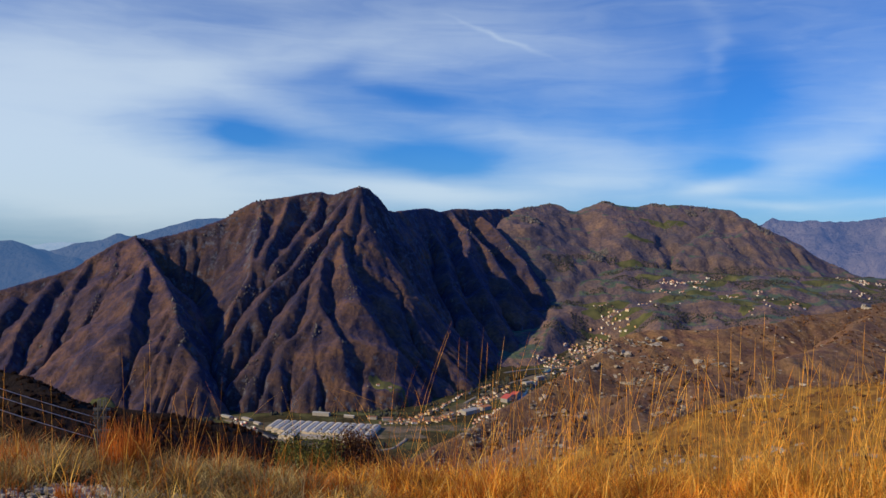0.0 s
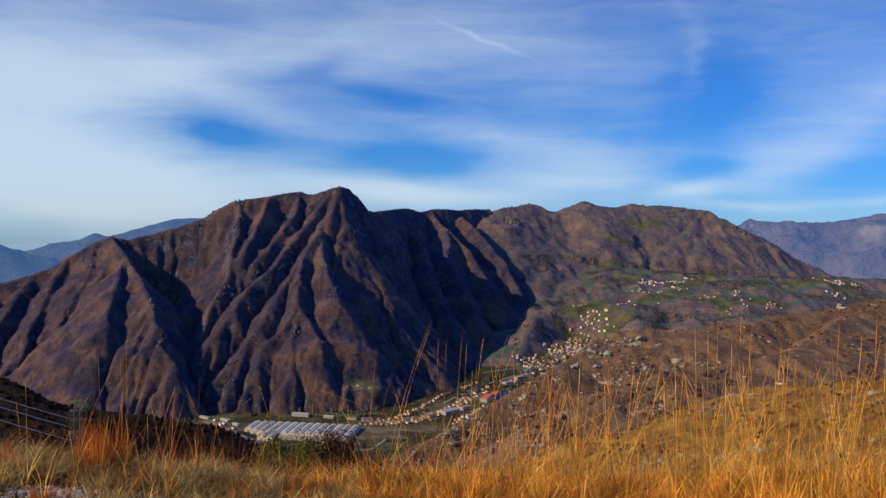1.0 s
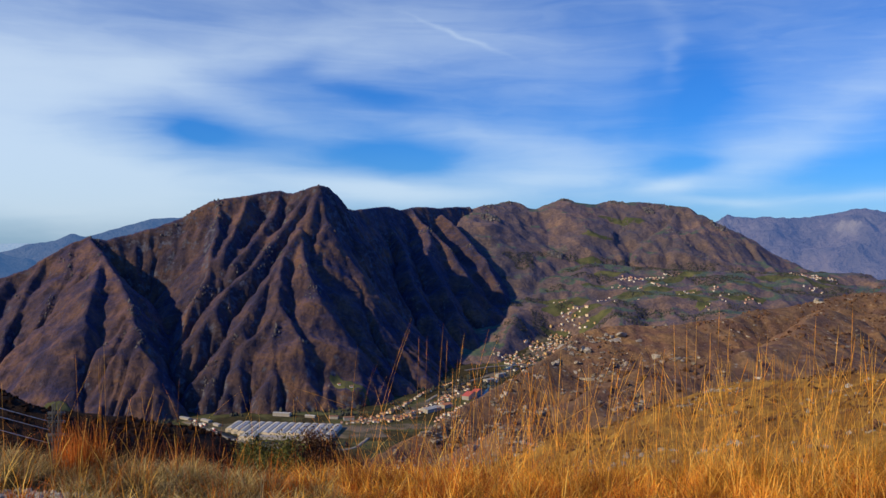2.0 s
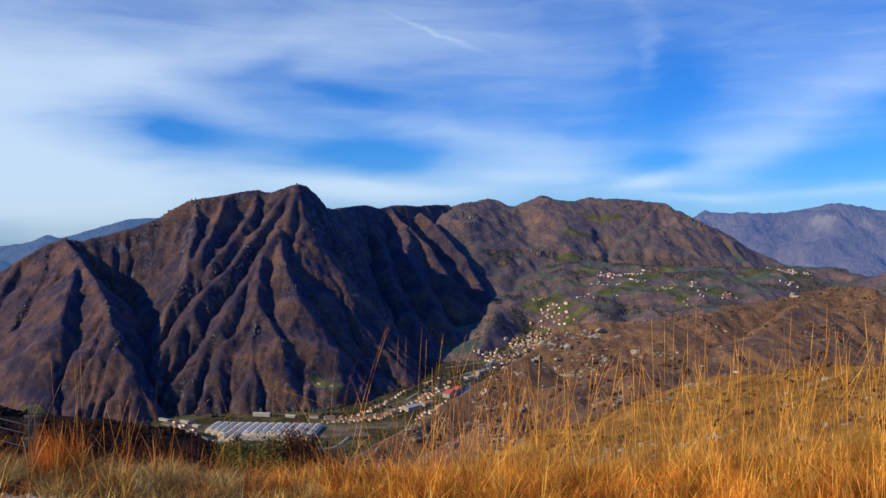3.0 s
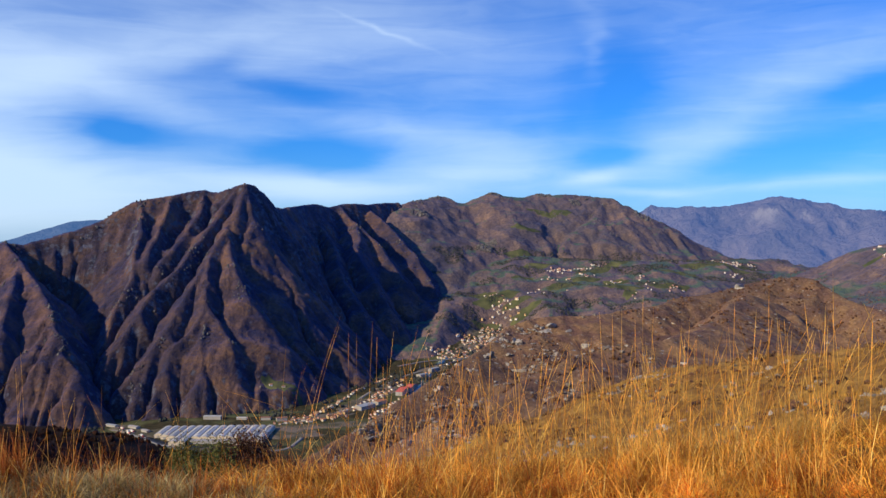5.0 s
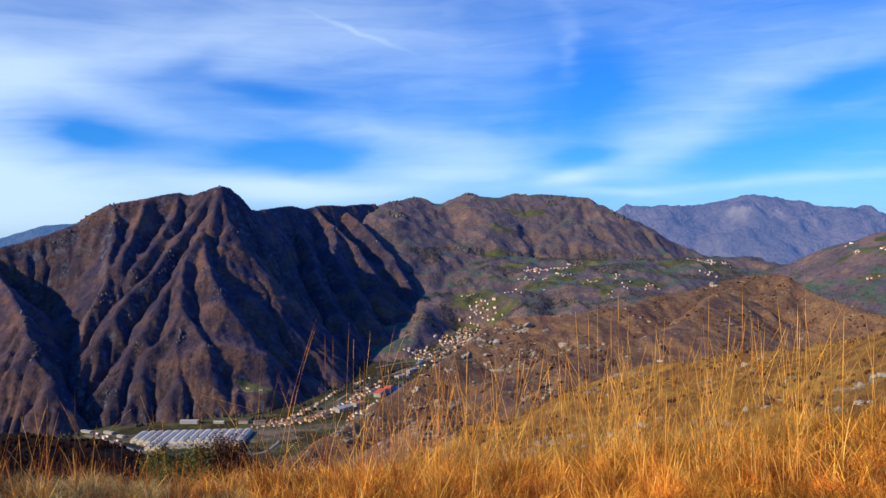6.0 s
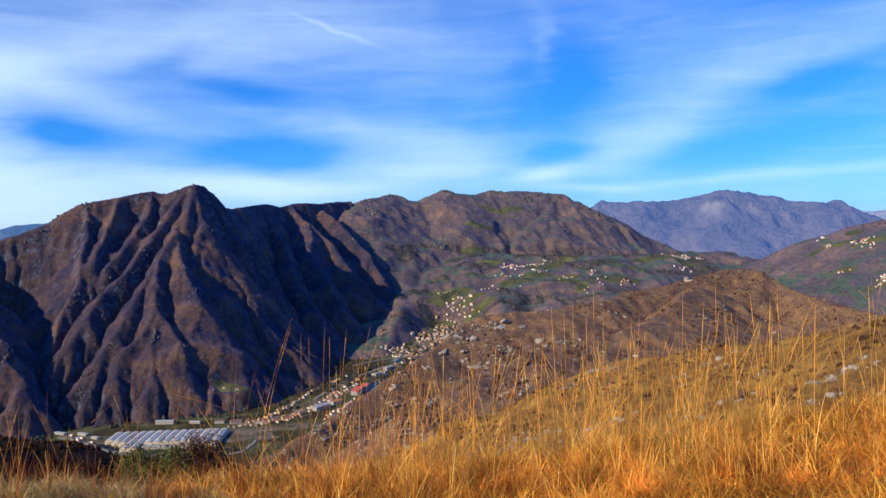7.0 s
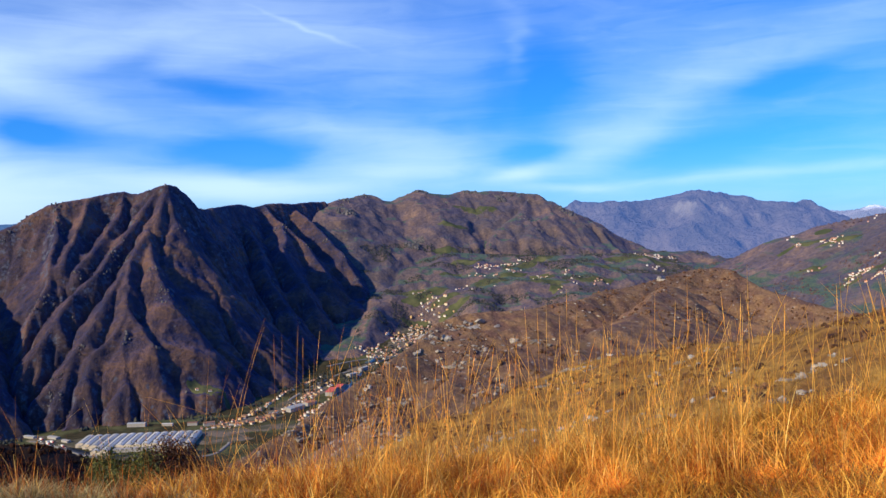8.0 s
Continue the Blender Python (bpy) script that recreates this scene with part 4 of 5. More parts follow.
def far_village(rng, places, label):
    """Far houses, too many to count, in one mesh: plastered walls under tiled gable roofs."""
    verts, faces, slots = [], [], []
    for x, y, size in places:
        w, d, h, r = rng.uniform(9, 16) * size / 2, rng.uniform(8, 11) * size / 2, rng.uniform(5, 8) * size, 2.4 * size
        a, z = rng.uniform(0, math.pi), land(x, y)
        c, q = math.cos(a), math.sin(a)
        pts = [(-w, -d, -5), (w, -d, -5), (w, d, -5), (-w, d, -5), (-w, -d, h), (w, -d, h), (w, d, h), (-w, d, h), (-w, 0, h + r), (w, 0, h + r),
               (-w - 0.5, -d - 0.5, h), (w + 0.5, -d - 0.5, h), (w + 0.5, 0, h + r + 0.3), (-w - 0.5, 0, h + r + 0.3), (-w - 0.5, d + 0.5, h), (w + 0.5, d + 0.5, h)]
        k = len(verts)
        verts += [(x + px * c - py * q, y + px * q + py * c, z + pz) for px, py, pz in pts]
        wall = rng.choice([0, 0, 0, 1, 2])
        for f, slot in (((0, 1, 5, 4), wall), ((2, 3, 7, 6), wall), ((1, 2, 6, 9, 5), wall), ((3, 0, 4, 8, 7), wall), ((10, 11, 12, 13), 3), ((13, 12, 15, 14), 3)):
            faces.append(tuple(k + m for m in f))
            slots.append(slot)
    ob = mesh_object("village_houses", verts, faces, M_PLASTER_WHITE, smooth_shade=False)
    for m in (M_PLASTER_CREAM, M_PLASTER_PINK, M_TILES):
        ob.data.materials.append(m)
    ob.data.polygons.foreach_set("material_index", slots)
    return tagged(ob, label, "houses", kind="stuff")


def make_settlements():
    rng = random.Random(8)
    # rows along the valley road
    street(rng, [(-75, 1660), (-40, 1700), (19, 1835), (40, 1900), (108, 1985), (138, 2025)], 10.5, 3)
    street(rng, [(-20, 1655), (33, 1747), (64, 1807), (98, 1884), (157, 1988)], 10.5, 5)
    street(rng, [(-8, 1655), (48, 1750), (80, 1810), (112, 1880), (150, 1950)], 12, 4, skip=0.25)
    street(rng, [(60, 1655), (99, 1729), (127, 1791), (150, 1830)], 8, 8)
    street(rng, [(-90, 1675), (-50, 1690), (0, 1780)], 12, 7)
    street(rng, [(215, 2030), (250, 2090), (300, 2150)], 12, 9)
    street(rng, [(-60, 1640), (10, 1690)], 16, 14, [1, 3, 0])
    # red-roofed houses beyond the works
    street(rng, [(-118, 1640), (-60, 1640), (28, 1690)], 11, 7, [3, 1, 3, 0, 2])
    street(rng, [(-100, 1662), (-40, 1664), (20, 1705)], 13, 7, [3, 1, 3, 4])
    # the town
    hamlet(rng, 452, 2440, 34, 40, 26)
    hamlet(rng, 500, 2500, 34, 34, 18, [4, 2, 4, 5])
    hamlet(rng, 330, 2205, 45, 40, 24)
    hamlet(rng, 371, 2291, 48, 60, 36)
    hamlet(rng, 400, 2350, 50, 50, 40)
    hamlet(rng, 440, 2370, 40, 40, 18, [4, 5, 2])
    hamlet(rng, 262, 2200, 40, 45, 12)
    hamlet(rng, 300, 2170, 40, 35, 18)
    places = []
    # villages on the terrace below the massif
    for x, y, rx, ry, n in ((715, 2758, 30, 18, 7), (748, 2756, 26, 16, 7), (818, 2766, 34, 18, 8), (866, 2796, 20, 30, 4), (690, 2660, 50, 20, 5), (790, 2670, 40, 20, 5),
                            (860, 2600, 26, 16, 5), (957, 2634, 20, 14, 2), (1026, 2532, 30, 14, 4), (1345, 2872, 50, 16, 14), (1400, 2890, 30, 14, 5), (1305, 2706, 40, 14, 5),
                            (881, 2480, 16, 12, 2), (500, 2528, 40, 16, 5), (479, 2584, 30, 14, 4), (1433, 2882, 40, 20, 5), (640, 2560, 80, 60, 5), (930, 2560, 60, 60, 4)):
        places += scattered(rng, x, y, rx * 1.15, ry * 1.15, int(n * 1.7), 0.41)
    far_village(rng, places, "white and cream village houses among the pastures")
    places = []
    # villages on the hill
    for x, y, rx, ry, n in ((1064, 1453, 16, 10, 9), (1053, 1472, 10, 8, 4), (1059, 1425, 12, 8, 5), (1019, 1505, 14, 8, 4), (1033, 1300, 10, 8, 4), (987, 1263, 16, 9, 10), (972, 1274, 12, 8, 9), (974, 1222, 16, 10, 9),
                            (946, 1256, 10, 7, 4), (970, 1371, 18, 8, 3), (1045, 1556, 14, 8, 3), (1168, 1470, 12, 8, 3)):
        places += scattered(rng, x, y, rx, ry, int(n * 1.3), 0.27)
    far_village(rng, places, "white village houses on the brown hill")
    # the farm on its meadow under the mountain
    settle(rng, -130, 1816, 20, [0])
    settle(rng, -104, 1808, 10, [4])


make_settlements()


# ---------------------------------------------------------------- works in the valley
def make_factory():
    """A works of fourteen barrel-roofed bays side by side, some longer than others."""
    ob = root("factory", pose(-306, 1624, valley_at(-200, 1560), 0, 0, -7.5), "long white factory of barrel-roofed bays on the valley floor", "factory")
    wide = 14.26
    depth = [60, 70, 80, 118, 118, 84, 84, 84, 84, 84, 90, 116, 116, 112]
    for k, deep in enumerate(depth):
        x0, h, rise, n = k * wide, 6.6, 2.2, 10
        arc = [(x0 + wide * i / n, h + rise * math.sin(math.pi * i / n) ** 0.8) for i in range(n + 1)]
        v = [(x, 0.0, z) for x, z in arc] + [(x, -deep, z) for x, z in arc]
        m = n + 1
        f = [(i, i + 1, m + i + 1, m + i) for i in range(n)]
        bay = part("bay_roof", v, f, M_ROOF_PALE, ob, "pale barrel roof", True)
        part("skylight", *box(x0 + wide * 0.42, x0 + wide * 0.58, -deep * 0.8, -deep * 0.15, h + rise - 0.3, h + rise + 0.35), M_ROOF_GREY, bay)
        part("end_wall", [(x, -deep + 0.3, z - 0.1) for x, z in arc] + [(x0 + wide, -deep + 0.3, -1), (x0, -deep + 0.3, -1)], [tuple(range(m + 2))[::-1]], M_PLASTER_CREAM, bay)
        part("end_wall", [(x, -0.3, z - 0.1) for x, z in arc] + [(x0 + wide, -0.3, -1), (x0, -0.3, -1)], [tuple(range(m + 2))], M_PLASTER_CREAM, bay)
        part("gutter", *box(x0 - 0.9, x0 + 0.9, -deep + 0.4, -0.4, h - 0.4, h + 0.55), M_GUTTER, bay)
        part("gate", *box(x0 + 4.6, x0 + 9.6, -deep + 0.05, -deep + 0.3, 0, 4.4), M_GREY, bay)
    part("side_wall", *box(-0.3, 0.0, -depth[0], 0, -1, 6.2), M_PLASTER_CREAM, ob)
    part("side_wall", *box(14 * wide, 14 * wide + 0.3, -depth[-1], 0, -1, 6.2), M_PLASTER_CREAM, ob)
    part("annexe", *box(5.1 * wide, 10.9 * wide, -104, -90.5, -1, 5.0), M_GREY, ob, "low grey annexe")
    return ob


def valley_at(x, y):
    return float(valley_z(np.array(float(x)), np.array(float(y))))


make_factory()


def shed(x, y, w, d, h, turn, roof, label, name="shed"):
    """An industrial shed: walls, a shallow two-sided roof and a gate."""
    ob = root(name, pose(x, y, land(x, y), 0, 0, turn), label, "shed", "sheds in the valley")
    a, b = w / 2, d / 2
    v = [(-a, -b, -3), (a, -b, -3), (a, b, -3), (-a, b, -3), (-a, -b, h), (a, -b, h), (a, b, h), (-a, b, h), (-a, 0, h + d * 0.09), (a, 0, h + d * 0.09)]
    part("wall", v, [(0, 1, 5, 4), (2, 3, 7, 6), (1, 2, 6, 9, 5), (3, 0, 4, 8, 7)], M_GREY, ob)
    for s in (-1, 1):
        part("roof", *joined(([(-a - 0.4, s * (b + 0.4), h - 0.02), (a + 0.4, s * (b + 0.4), h - 0.02), (a + 0.4, 0, h + d * 0.09 + 0.1), (-a - 0.4, 0, h + d * 0.09 + 0.1),
                                (-a - 0.4, s * (b + 0.4), h + 0.3), (a + 0.4, s * (b + 0.4), h + 0.3), (a + 0.4, 0, h + d * 0.09 + 0.45), (-a - 0.4, 0, h + d * 0.09 + 0.45)],
                               [(0, 1, 2, 3), (4, 7, 6, 5), (0, 4, 5, 1), (2, 6, 7, 3), (1, 5, 6, 2), (0, 3, 7, 4)])), roof, ob)
    part("gate", *box(-2.5, 2.5, -b - 0.15, -b + 0.05, 0, min(4.5, h - 0.5)), M_GREY, ob)
    return ob


for spec in ((-232, 1702, 34, 11, 6, -12, "M_ROOF_GREY", "grey industrial shed behind the factory"), (-176, 1690, 20, 7, 4, -14, "M_ROOF_PALE", "small white industrial shed"),
             (-130, 1680, 18, 10, 5, -8, "M_TILES_DARK", "brown-roofed workshop near the factory"), (-100, 1668, 20, 12, 6, 10, "M_TILES_DARK", "brown-roofed workshop near the factory"),
             (150, 1880, 16, 58, 7, -27, "M_ROOF_RED", "bright red roofed industrial shed"), (168, 1906, 14, 50, 7, -27, "M_ROOF_RED", "bright red roofed industrial shed"),
             (202, 2010, 22, 15, 7, 40, "M_ROOF_GREY", "grey industrial shed beside the road"), (236, 2060, 32, 10, 7, 50, "M_ROOF_PALE", "white curved-front hall beside the road"),
             (60, 1752, 44, 20, 7, 48, "M_ROOF_GREY", "grey roofed works hall"), (92, 1790, 28, 16, 7, 48, "M_TILES", "red tiled works hall"),
             (-366, 1648, 24, 9, 4, -42, "M_GREY", "low store beside the railway yard"), (-412, 1672, 30, 8, 3.5, -38, "M_ROOF_GREY", "low store beside the railway yard"),
             (-338, 1612, 18, 8, 4, -46, "M_GREY", "low store beside the railway yard"), (-470, 1612, 44, 7, 3.5, -12, "M_ROOF_PALE", "row of white low stores")):
    roofs = {"M_ROOF_GREY": M_ROOF_GREY, "M_ROOF_PALE": M_ROOF_PALE, "M_TILES_DARK": M_TILES_DARK, "M_ROOF_RED": M_ROOF_RED, "M_TILES": M_TILES, "M_GREY": M_GREY}
    shed(*spec[:6], roofs[spec[6]], spec[7])


def ribbon(name, line, width, mat, label, lift=0.5, deck=None, category="road"):
    """A road or river along its bends, smoothed, lying on the land or carried level as a bridge deck."""
    pts = []
    for k in range(len(line) - 1):
        p0, p1, p2, p3 = line[max(k - 1, 0)], line[k], line[k + 1], line[min(k + 2, len(line) - 1)]
        for i in range(12):
            t = i / 12
            pts.append(tuple(0.5 * (2 * b + (c - a) * t + (2 * a - 5 * b + 4 * c - d) * t * t + (3 * b - a - 3 * c + d) * t ** 3) for a, b, c, d in zip(p0, p1, p2, p3)))
    pts.append(tuple(line[-1]))
    verts, faces = [], []
    for i, p in enumerate(pts):
        q, r = pts[max(i - 1, 0)], pts[min(i + 1, len(pts) - 1)]
        dx, dy = r[0] - q[0], r[1] - q[1]
        k = math.hypot(dx, dy) or 1.0
        nx, ny = -dy / k * width / 2, dx / k * width / 2
        for s in (-1, 1):
            x, y = p[0] + s * nx, p[1] + s * ny
            z = (land(x, y) + lift) if deck is None else deck
            verts += [(x, y, z), (x, y, z - 1.2)]
        if i:
            a = 4 * (i - 1)
            faces += [(a, a + 2, a + 6, a + 4), (a, a + 4, a + 5, a + 1), (a + 2, a + 3, a + 7, a + 6), (a + 1, a + 5, a + 7, a + 3)]
    ob = mesh_object(name, verts, faces, mat)
    return tagged(ob, label, category, kind="structure")


ribbon("road", [(-404, 1640), (-381, 1625), (-323, 1552), (-270, 1490), (-180, 1440)], 6, M_ROAD, "pale valley road")
ribbon("road", [(-390, 1655), (-345, 1585), (-322, 1520), (-250, 1458), (-100, 1440), (-62, 1500), (-40, 1606), (69, 1621), (130, 1690), (190, 1800)], 7, M_ROAD, "pale road round the factory")
ribbon("road", [(-100, 1640), (-30, 1672), (15, 1740), (45, 1820), (75, 1890), (125, 1970), (170, 2030), (240, 2090), (330, 2170), (400, 2300), (450, 2400)], 8, M_ROAD, "road through the town")
ribbon("yard", [(-400, 1660), (-350, 1590), (-300, 1520), (-230, 1474), (-95, 1460)], 34, M_YARD, "dusty factory yard", 0.25, category="yard")
ribbon("river", [(60, 1600), (110, 1700), (140, 1780), (175, 1900), (215, 2010), (235, 2080), (270, 2150), (300, 2240)], 16, M_WATER, "blue-green river", 0.3, category="river")
bridge = ribbon("viaduct", [(150, 2040), (181, 2070), (231, 2108), (314, 2134), (380, 2150)], 9, M_ROAD, "curved concrete road viaduct", deck=-322.0, category="viaduct")
for k, (x, y) in enumerate(((181, 2070), (206, 2090), (231, 2108), (272, 2123), (314, 2134))):
    mesh_object("pier", *box(x - 1.2, x + 1.2, y - 1.2, y + 1.2, valley_at(x, y) - 2, -323.1), M_GREY, bridge, False)

def parked_car(paint, label):
    """A small car: body, glazed cabin and four wheels."""
    ob = root("car", pose(0, 0, 0), label, "car", "vehicles in the yard")
    part("body", *box(-2.1, 2.1, -0.85, 0.85, 0.3, 0.95), paint, ob)
    part("cabin", [(-1.5, -0.75, 0.94), (1.0, -0.75, 0.94), (1.0, 0.75, 0.94), (-1.5, 0.75, 0.94), (-1.1, -0.62, 1.5), (0.4, -0.62, 1.5), (0.4, 0.62, 1.5), (-1.1, 0.62, 1.5)],
         [(4, 5, 6, 7), (0, 1, 5, 4), (1, 2, 6, 5), (2, 3, 7, 6), (3, 0, 4, 7)], M_GLASS, ob)
    for x in (-1.3, 1.3):
        for y in (-0.8, 0.8):
            ring = [(x + 0.33 * math.cos(k * math.pi / 4), 0.33 + 0.33 * math.sin(k * math.pi / 4)) for k in range(8)]
            v = [(u, y - 0.1, w) for u, w in ring] + [(u, y + 0.1, w) for u, w in ring]
            part("wheel", v, [tuple(range(8)), tuple(range(15, 7, -1))] + [(k, 8 + k, 8 + (k + 1) % 8, (k + 1) % 8) for k in range(8)], M_GUTTER, ob)
    return ob


def lorry(label):
    """A lorry with a box body, a cab and six wheels."""
    ob = root("lorry", pose(0, 0, 0), label, "lorry", "vehicles in the yard")
    part("box_body", *box(-5.0, 2.6, -1.25, 1.25, 1.0, 3.6), M_PLASTER_WHITE, ob)
    part("cab", *box(2.8, 4.8, -1.2, 1.2, 0.6, 3.0), M_ROOF_RED, ob)
    for x in (-4.0, -2.8, 3.6):
        for y in (-1.1, 1.1):
            part("wheel", *box(x - 0.45, x + 0.45, y - 0.15, y + 0.15, 0.0, 0.95), M_GUTTER, ob)
    return ob


def park_vehicles():
    rng = random.Random(55)
    kinds = [parked_car(M_PLASTER_WHITE, "small white car parked in the yard"), parked_car(M_ROOF_GREY, "small silver-grey car parked in the yard"),
             parked_car(M_ROOF_RED, "small red car parked in the yard"), parked_car(M_GUTTER, "small dark car parked in the yard"), lorry("white lorry with a red cab parked in the yard")]
    bays = []
    for (ax, ay), (bx, by), n in (((-405, 1668), (-350, 1598), 12), ((-345, 1592), (-312, 1536), 9), ((-300, 1516), (-240, 1474), 10), ((-395, 1650), (-352, 1584), 9)):
        bays += [(ax + (bx - ax) * (k + rng.random() * 0.5) / n, ay + (by - ay) * (k + rng.random() * 0.5) / n, math.degrees(math.atan2(by - ay, bx - ax)) + rng.choice([0, 90, 0])) for k in range(n)]
    for k, (x, y, turn) in enumerate(bays):
        m = pose(x, y, land(x, y) + 0.55, 0, 0, turn)
        if k < len(kinds):
            kinds[k].matrix_world = m
        else:
            copy_thing(kinds[rng.choice([0, 0, 1, 1, 2, 3, 3, 4])], m)


park_vehicles()


def patch(name, cx, cy, rx, ry, turn, mat, label, seed, category="meadow"):
    """An uneven piece of grassland that lies on the land."""
    rng = random.Random(seed)
    verts, faces, rings, spokes = [(cx, cy, land(cx, cy) + 0.8)], [], 7, 28
    edge = [1 + 0.22 * math.sin(2 * k * math.pi * 2 / spokes + seed) + rng.uniform(-0.18, 0.12) for k in range(spokes)]
    c, q = math.cos(radians(turn)), math.sin(radians(turn))
    for r in range(1, rings + 1):
        for k in range(spokes):
            a, e = 2 * math.pi * k / spokes, edge[k] * r / rings
            u, v = rx * e * math.cos(a), ry * e * math.sin(a)
            x, y = cx + u * c - v * q, cy + u * q + v * c
            verts.append((x, y, land(x, y) + (0.8 if r < rings else -1.5)))
    for k in range(spokes):
        faces.append((0, 1 + k, 1 + (k + 1) % spokes))
        for r in range(rings - 1):
            a, b = 1 + r * spokes + k, 1 + r * spokes + (k + 1) % spokes
            faces.append((a, a + spokes, b + spokes, b))
    return tagged(mesh_object(name, verts, faces, mat), label, category, kind="structure")


# the meadow of the farm, and pastures at the mountain foot and round the villages
patch("meadow", -108, 1813, 44, 22, -8, M_MEADOW, "green mown meadow round the farm", 3)
patch("meadow", -140, 1728, 110, 14, 4, M_MEADOW, "green meadow strip along the mountain foot", 5)
patch("meadow", -640, 1640, 30, 12, 0, M_MEADOW, "green meadow on the valley floor", 6)
for k, (x, y, rx, ry, turn) in enumerate(((-180, 1590, 150, 78, -18), (-20, 1610, 90, 30, 8), (-360, 1625, 80, 24, -42), (-20, 1690, 70, 22, 30), (45, 1790, 90, 24, 62), (110, 1900, 90, 26, 58), (110, 1730, 70, 22, 60), (330, 2210, 60, 44, 40), (380, 2310, 80, 40, 60), (430, 2420, 70, 44, 40), (240, 2080, 60, 26, 45))):
    patch("town_ground", x, y, rx, ry, turn, M_YARD, "paved and dusty ground between the houses", 70 + k, "town ground")
for k, (x, y, rx, ry) in enumerate(((480, 2560, 60, 30), (540, 2520, 45, 18), (520, 2590, 50, 12), (870, 2610, 55, 26), (790, 2650, 60, 14), (930, 2800, 60, 26), (900, 2860, 40, 18), (1020, 2545, 60, 20),
                                    (1240, 2800, 90, 24), (1350, 2760, 60, 22), (690, 2625, 50, 12), (880, 2500, 30, 24), (1130, 2700, 50, 14), (440, 2480, 40, 18), (835, 3285, 90, 24), (640, 2965, 60, 16), (676, 2815, 70, 22), (842, 2733, 80, 20), (714, 2604, 60, 20), (871, 2543, 70, 20), (560, 2469, 50, 26), (1110, 2690, 70, 22), (1311, 2840, 80, 24), (451, 2607, 60, 20), (700, 3120, 60, 18), (600, 2700, 40, 14), (1450, 2850, 60, 22))):
    patch("meadow", x, y, rx, ry, 10 - 4 * (k % 5), M_MEADOW, "green terraced pasture among the villages", 20 + k)
for k, (x, y, rx, ry) in enumerate(((1050, 1490, 34, 12), (1015, 1512, 26, 10), (1062, 1440, 40, 10), (985, 1262, 36, 12), (965, 1380, 30, 9), (1090, 1520, 24, 8), (945, 1250, 22, 8))):
    patch("meadow", x, y, rx, ry, -20, M_MEADOW, "green meadow round the hill village", 50 + k)


# ---------------------------------------------------------------- summit hut
hut = root("summit_hut", pose(-227, 2334, land(-227, 2334) - 0.5, 0, 0, 20) @ Matrix.Scale(0.55, 4), "small stone hut on the mountain top", "hut")
part("wall", *box(-4, 4, -3, 3, -3, 4.5), M_ROCK, hut)
part("roof", [(-4.5, -3.6, 4.4), (4.5, -3.6, 4.4), (4.5, 0, 7.2), (-4.5, 0, 7.2), (-4.5, 3.6, 4.4), (4.5, 3.6, 4.4)], [(0, 1, 2, 3), (3, 2, 5, 4), (0, 3, 4), (1, 5, 2)], M_TILES_DARK, hut)


# ---------------------------------------------------------------- rocks
def ico(detail):
    bm = bmesh.new()
    bmesh.ops.create_icosphere(bm, subdivisions=detail, radius=1.0)
    v = np.array([p.co[:] for p in bm.verts])
    f = [tuple(p.index for p in q.verts) for q in bm.faces]
    bm.free()
    return v, f


def rock_mesh(seed):
    rng = np.random.default_rng(seed)
    v, f = ico(2)
    for _ in range(20):
        d = rng.normal(size=3)
        d /= np.linalg.norm(d)
        cut = rng.uniform(0.3, 0.75)
        over = np.maximum(v @ d - cut, 0)
        v = v - over[:, None] * d[None]
    wob = np.array([noise.noise(Vector(p) * 2.3 + Vector((seed * 7.0, 0, 0))) for p in v])
    v = v * (1 + 0.2 * wob)[:, None] * np.array([1.25, 0.9, 0.8])
    me = bpy.data.meshes.new("rock")
    me.from_pydata(v.tolist(), [], f)
    me.materials.append(M_ROCK)
    return me


ROCKS = [rock_mesh(k + 3) for k in range(7)]


def rock(rng, x, y, z, size, label, group):
    ob = new("rock", rng.choice(ROCKS))
    ob.matrix_world = pose(x, y, z, rng.uniform(-20, 20), rng.uniform(-20, 20), rng.uniform(0, 360)) @ Matrix.Diagonal((size, size, size * rng.uniform(0.5, 1.1), 1))
    return tagged(ob, label, "rock", group)


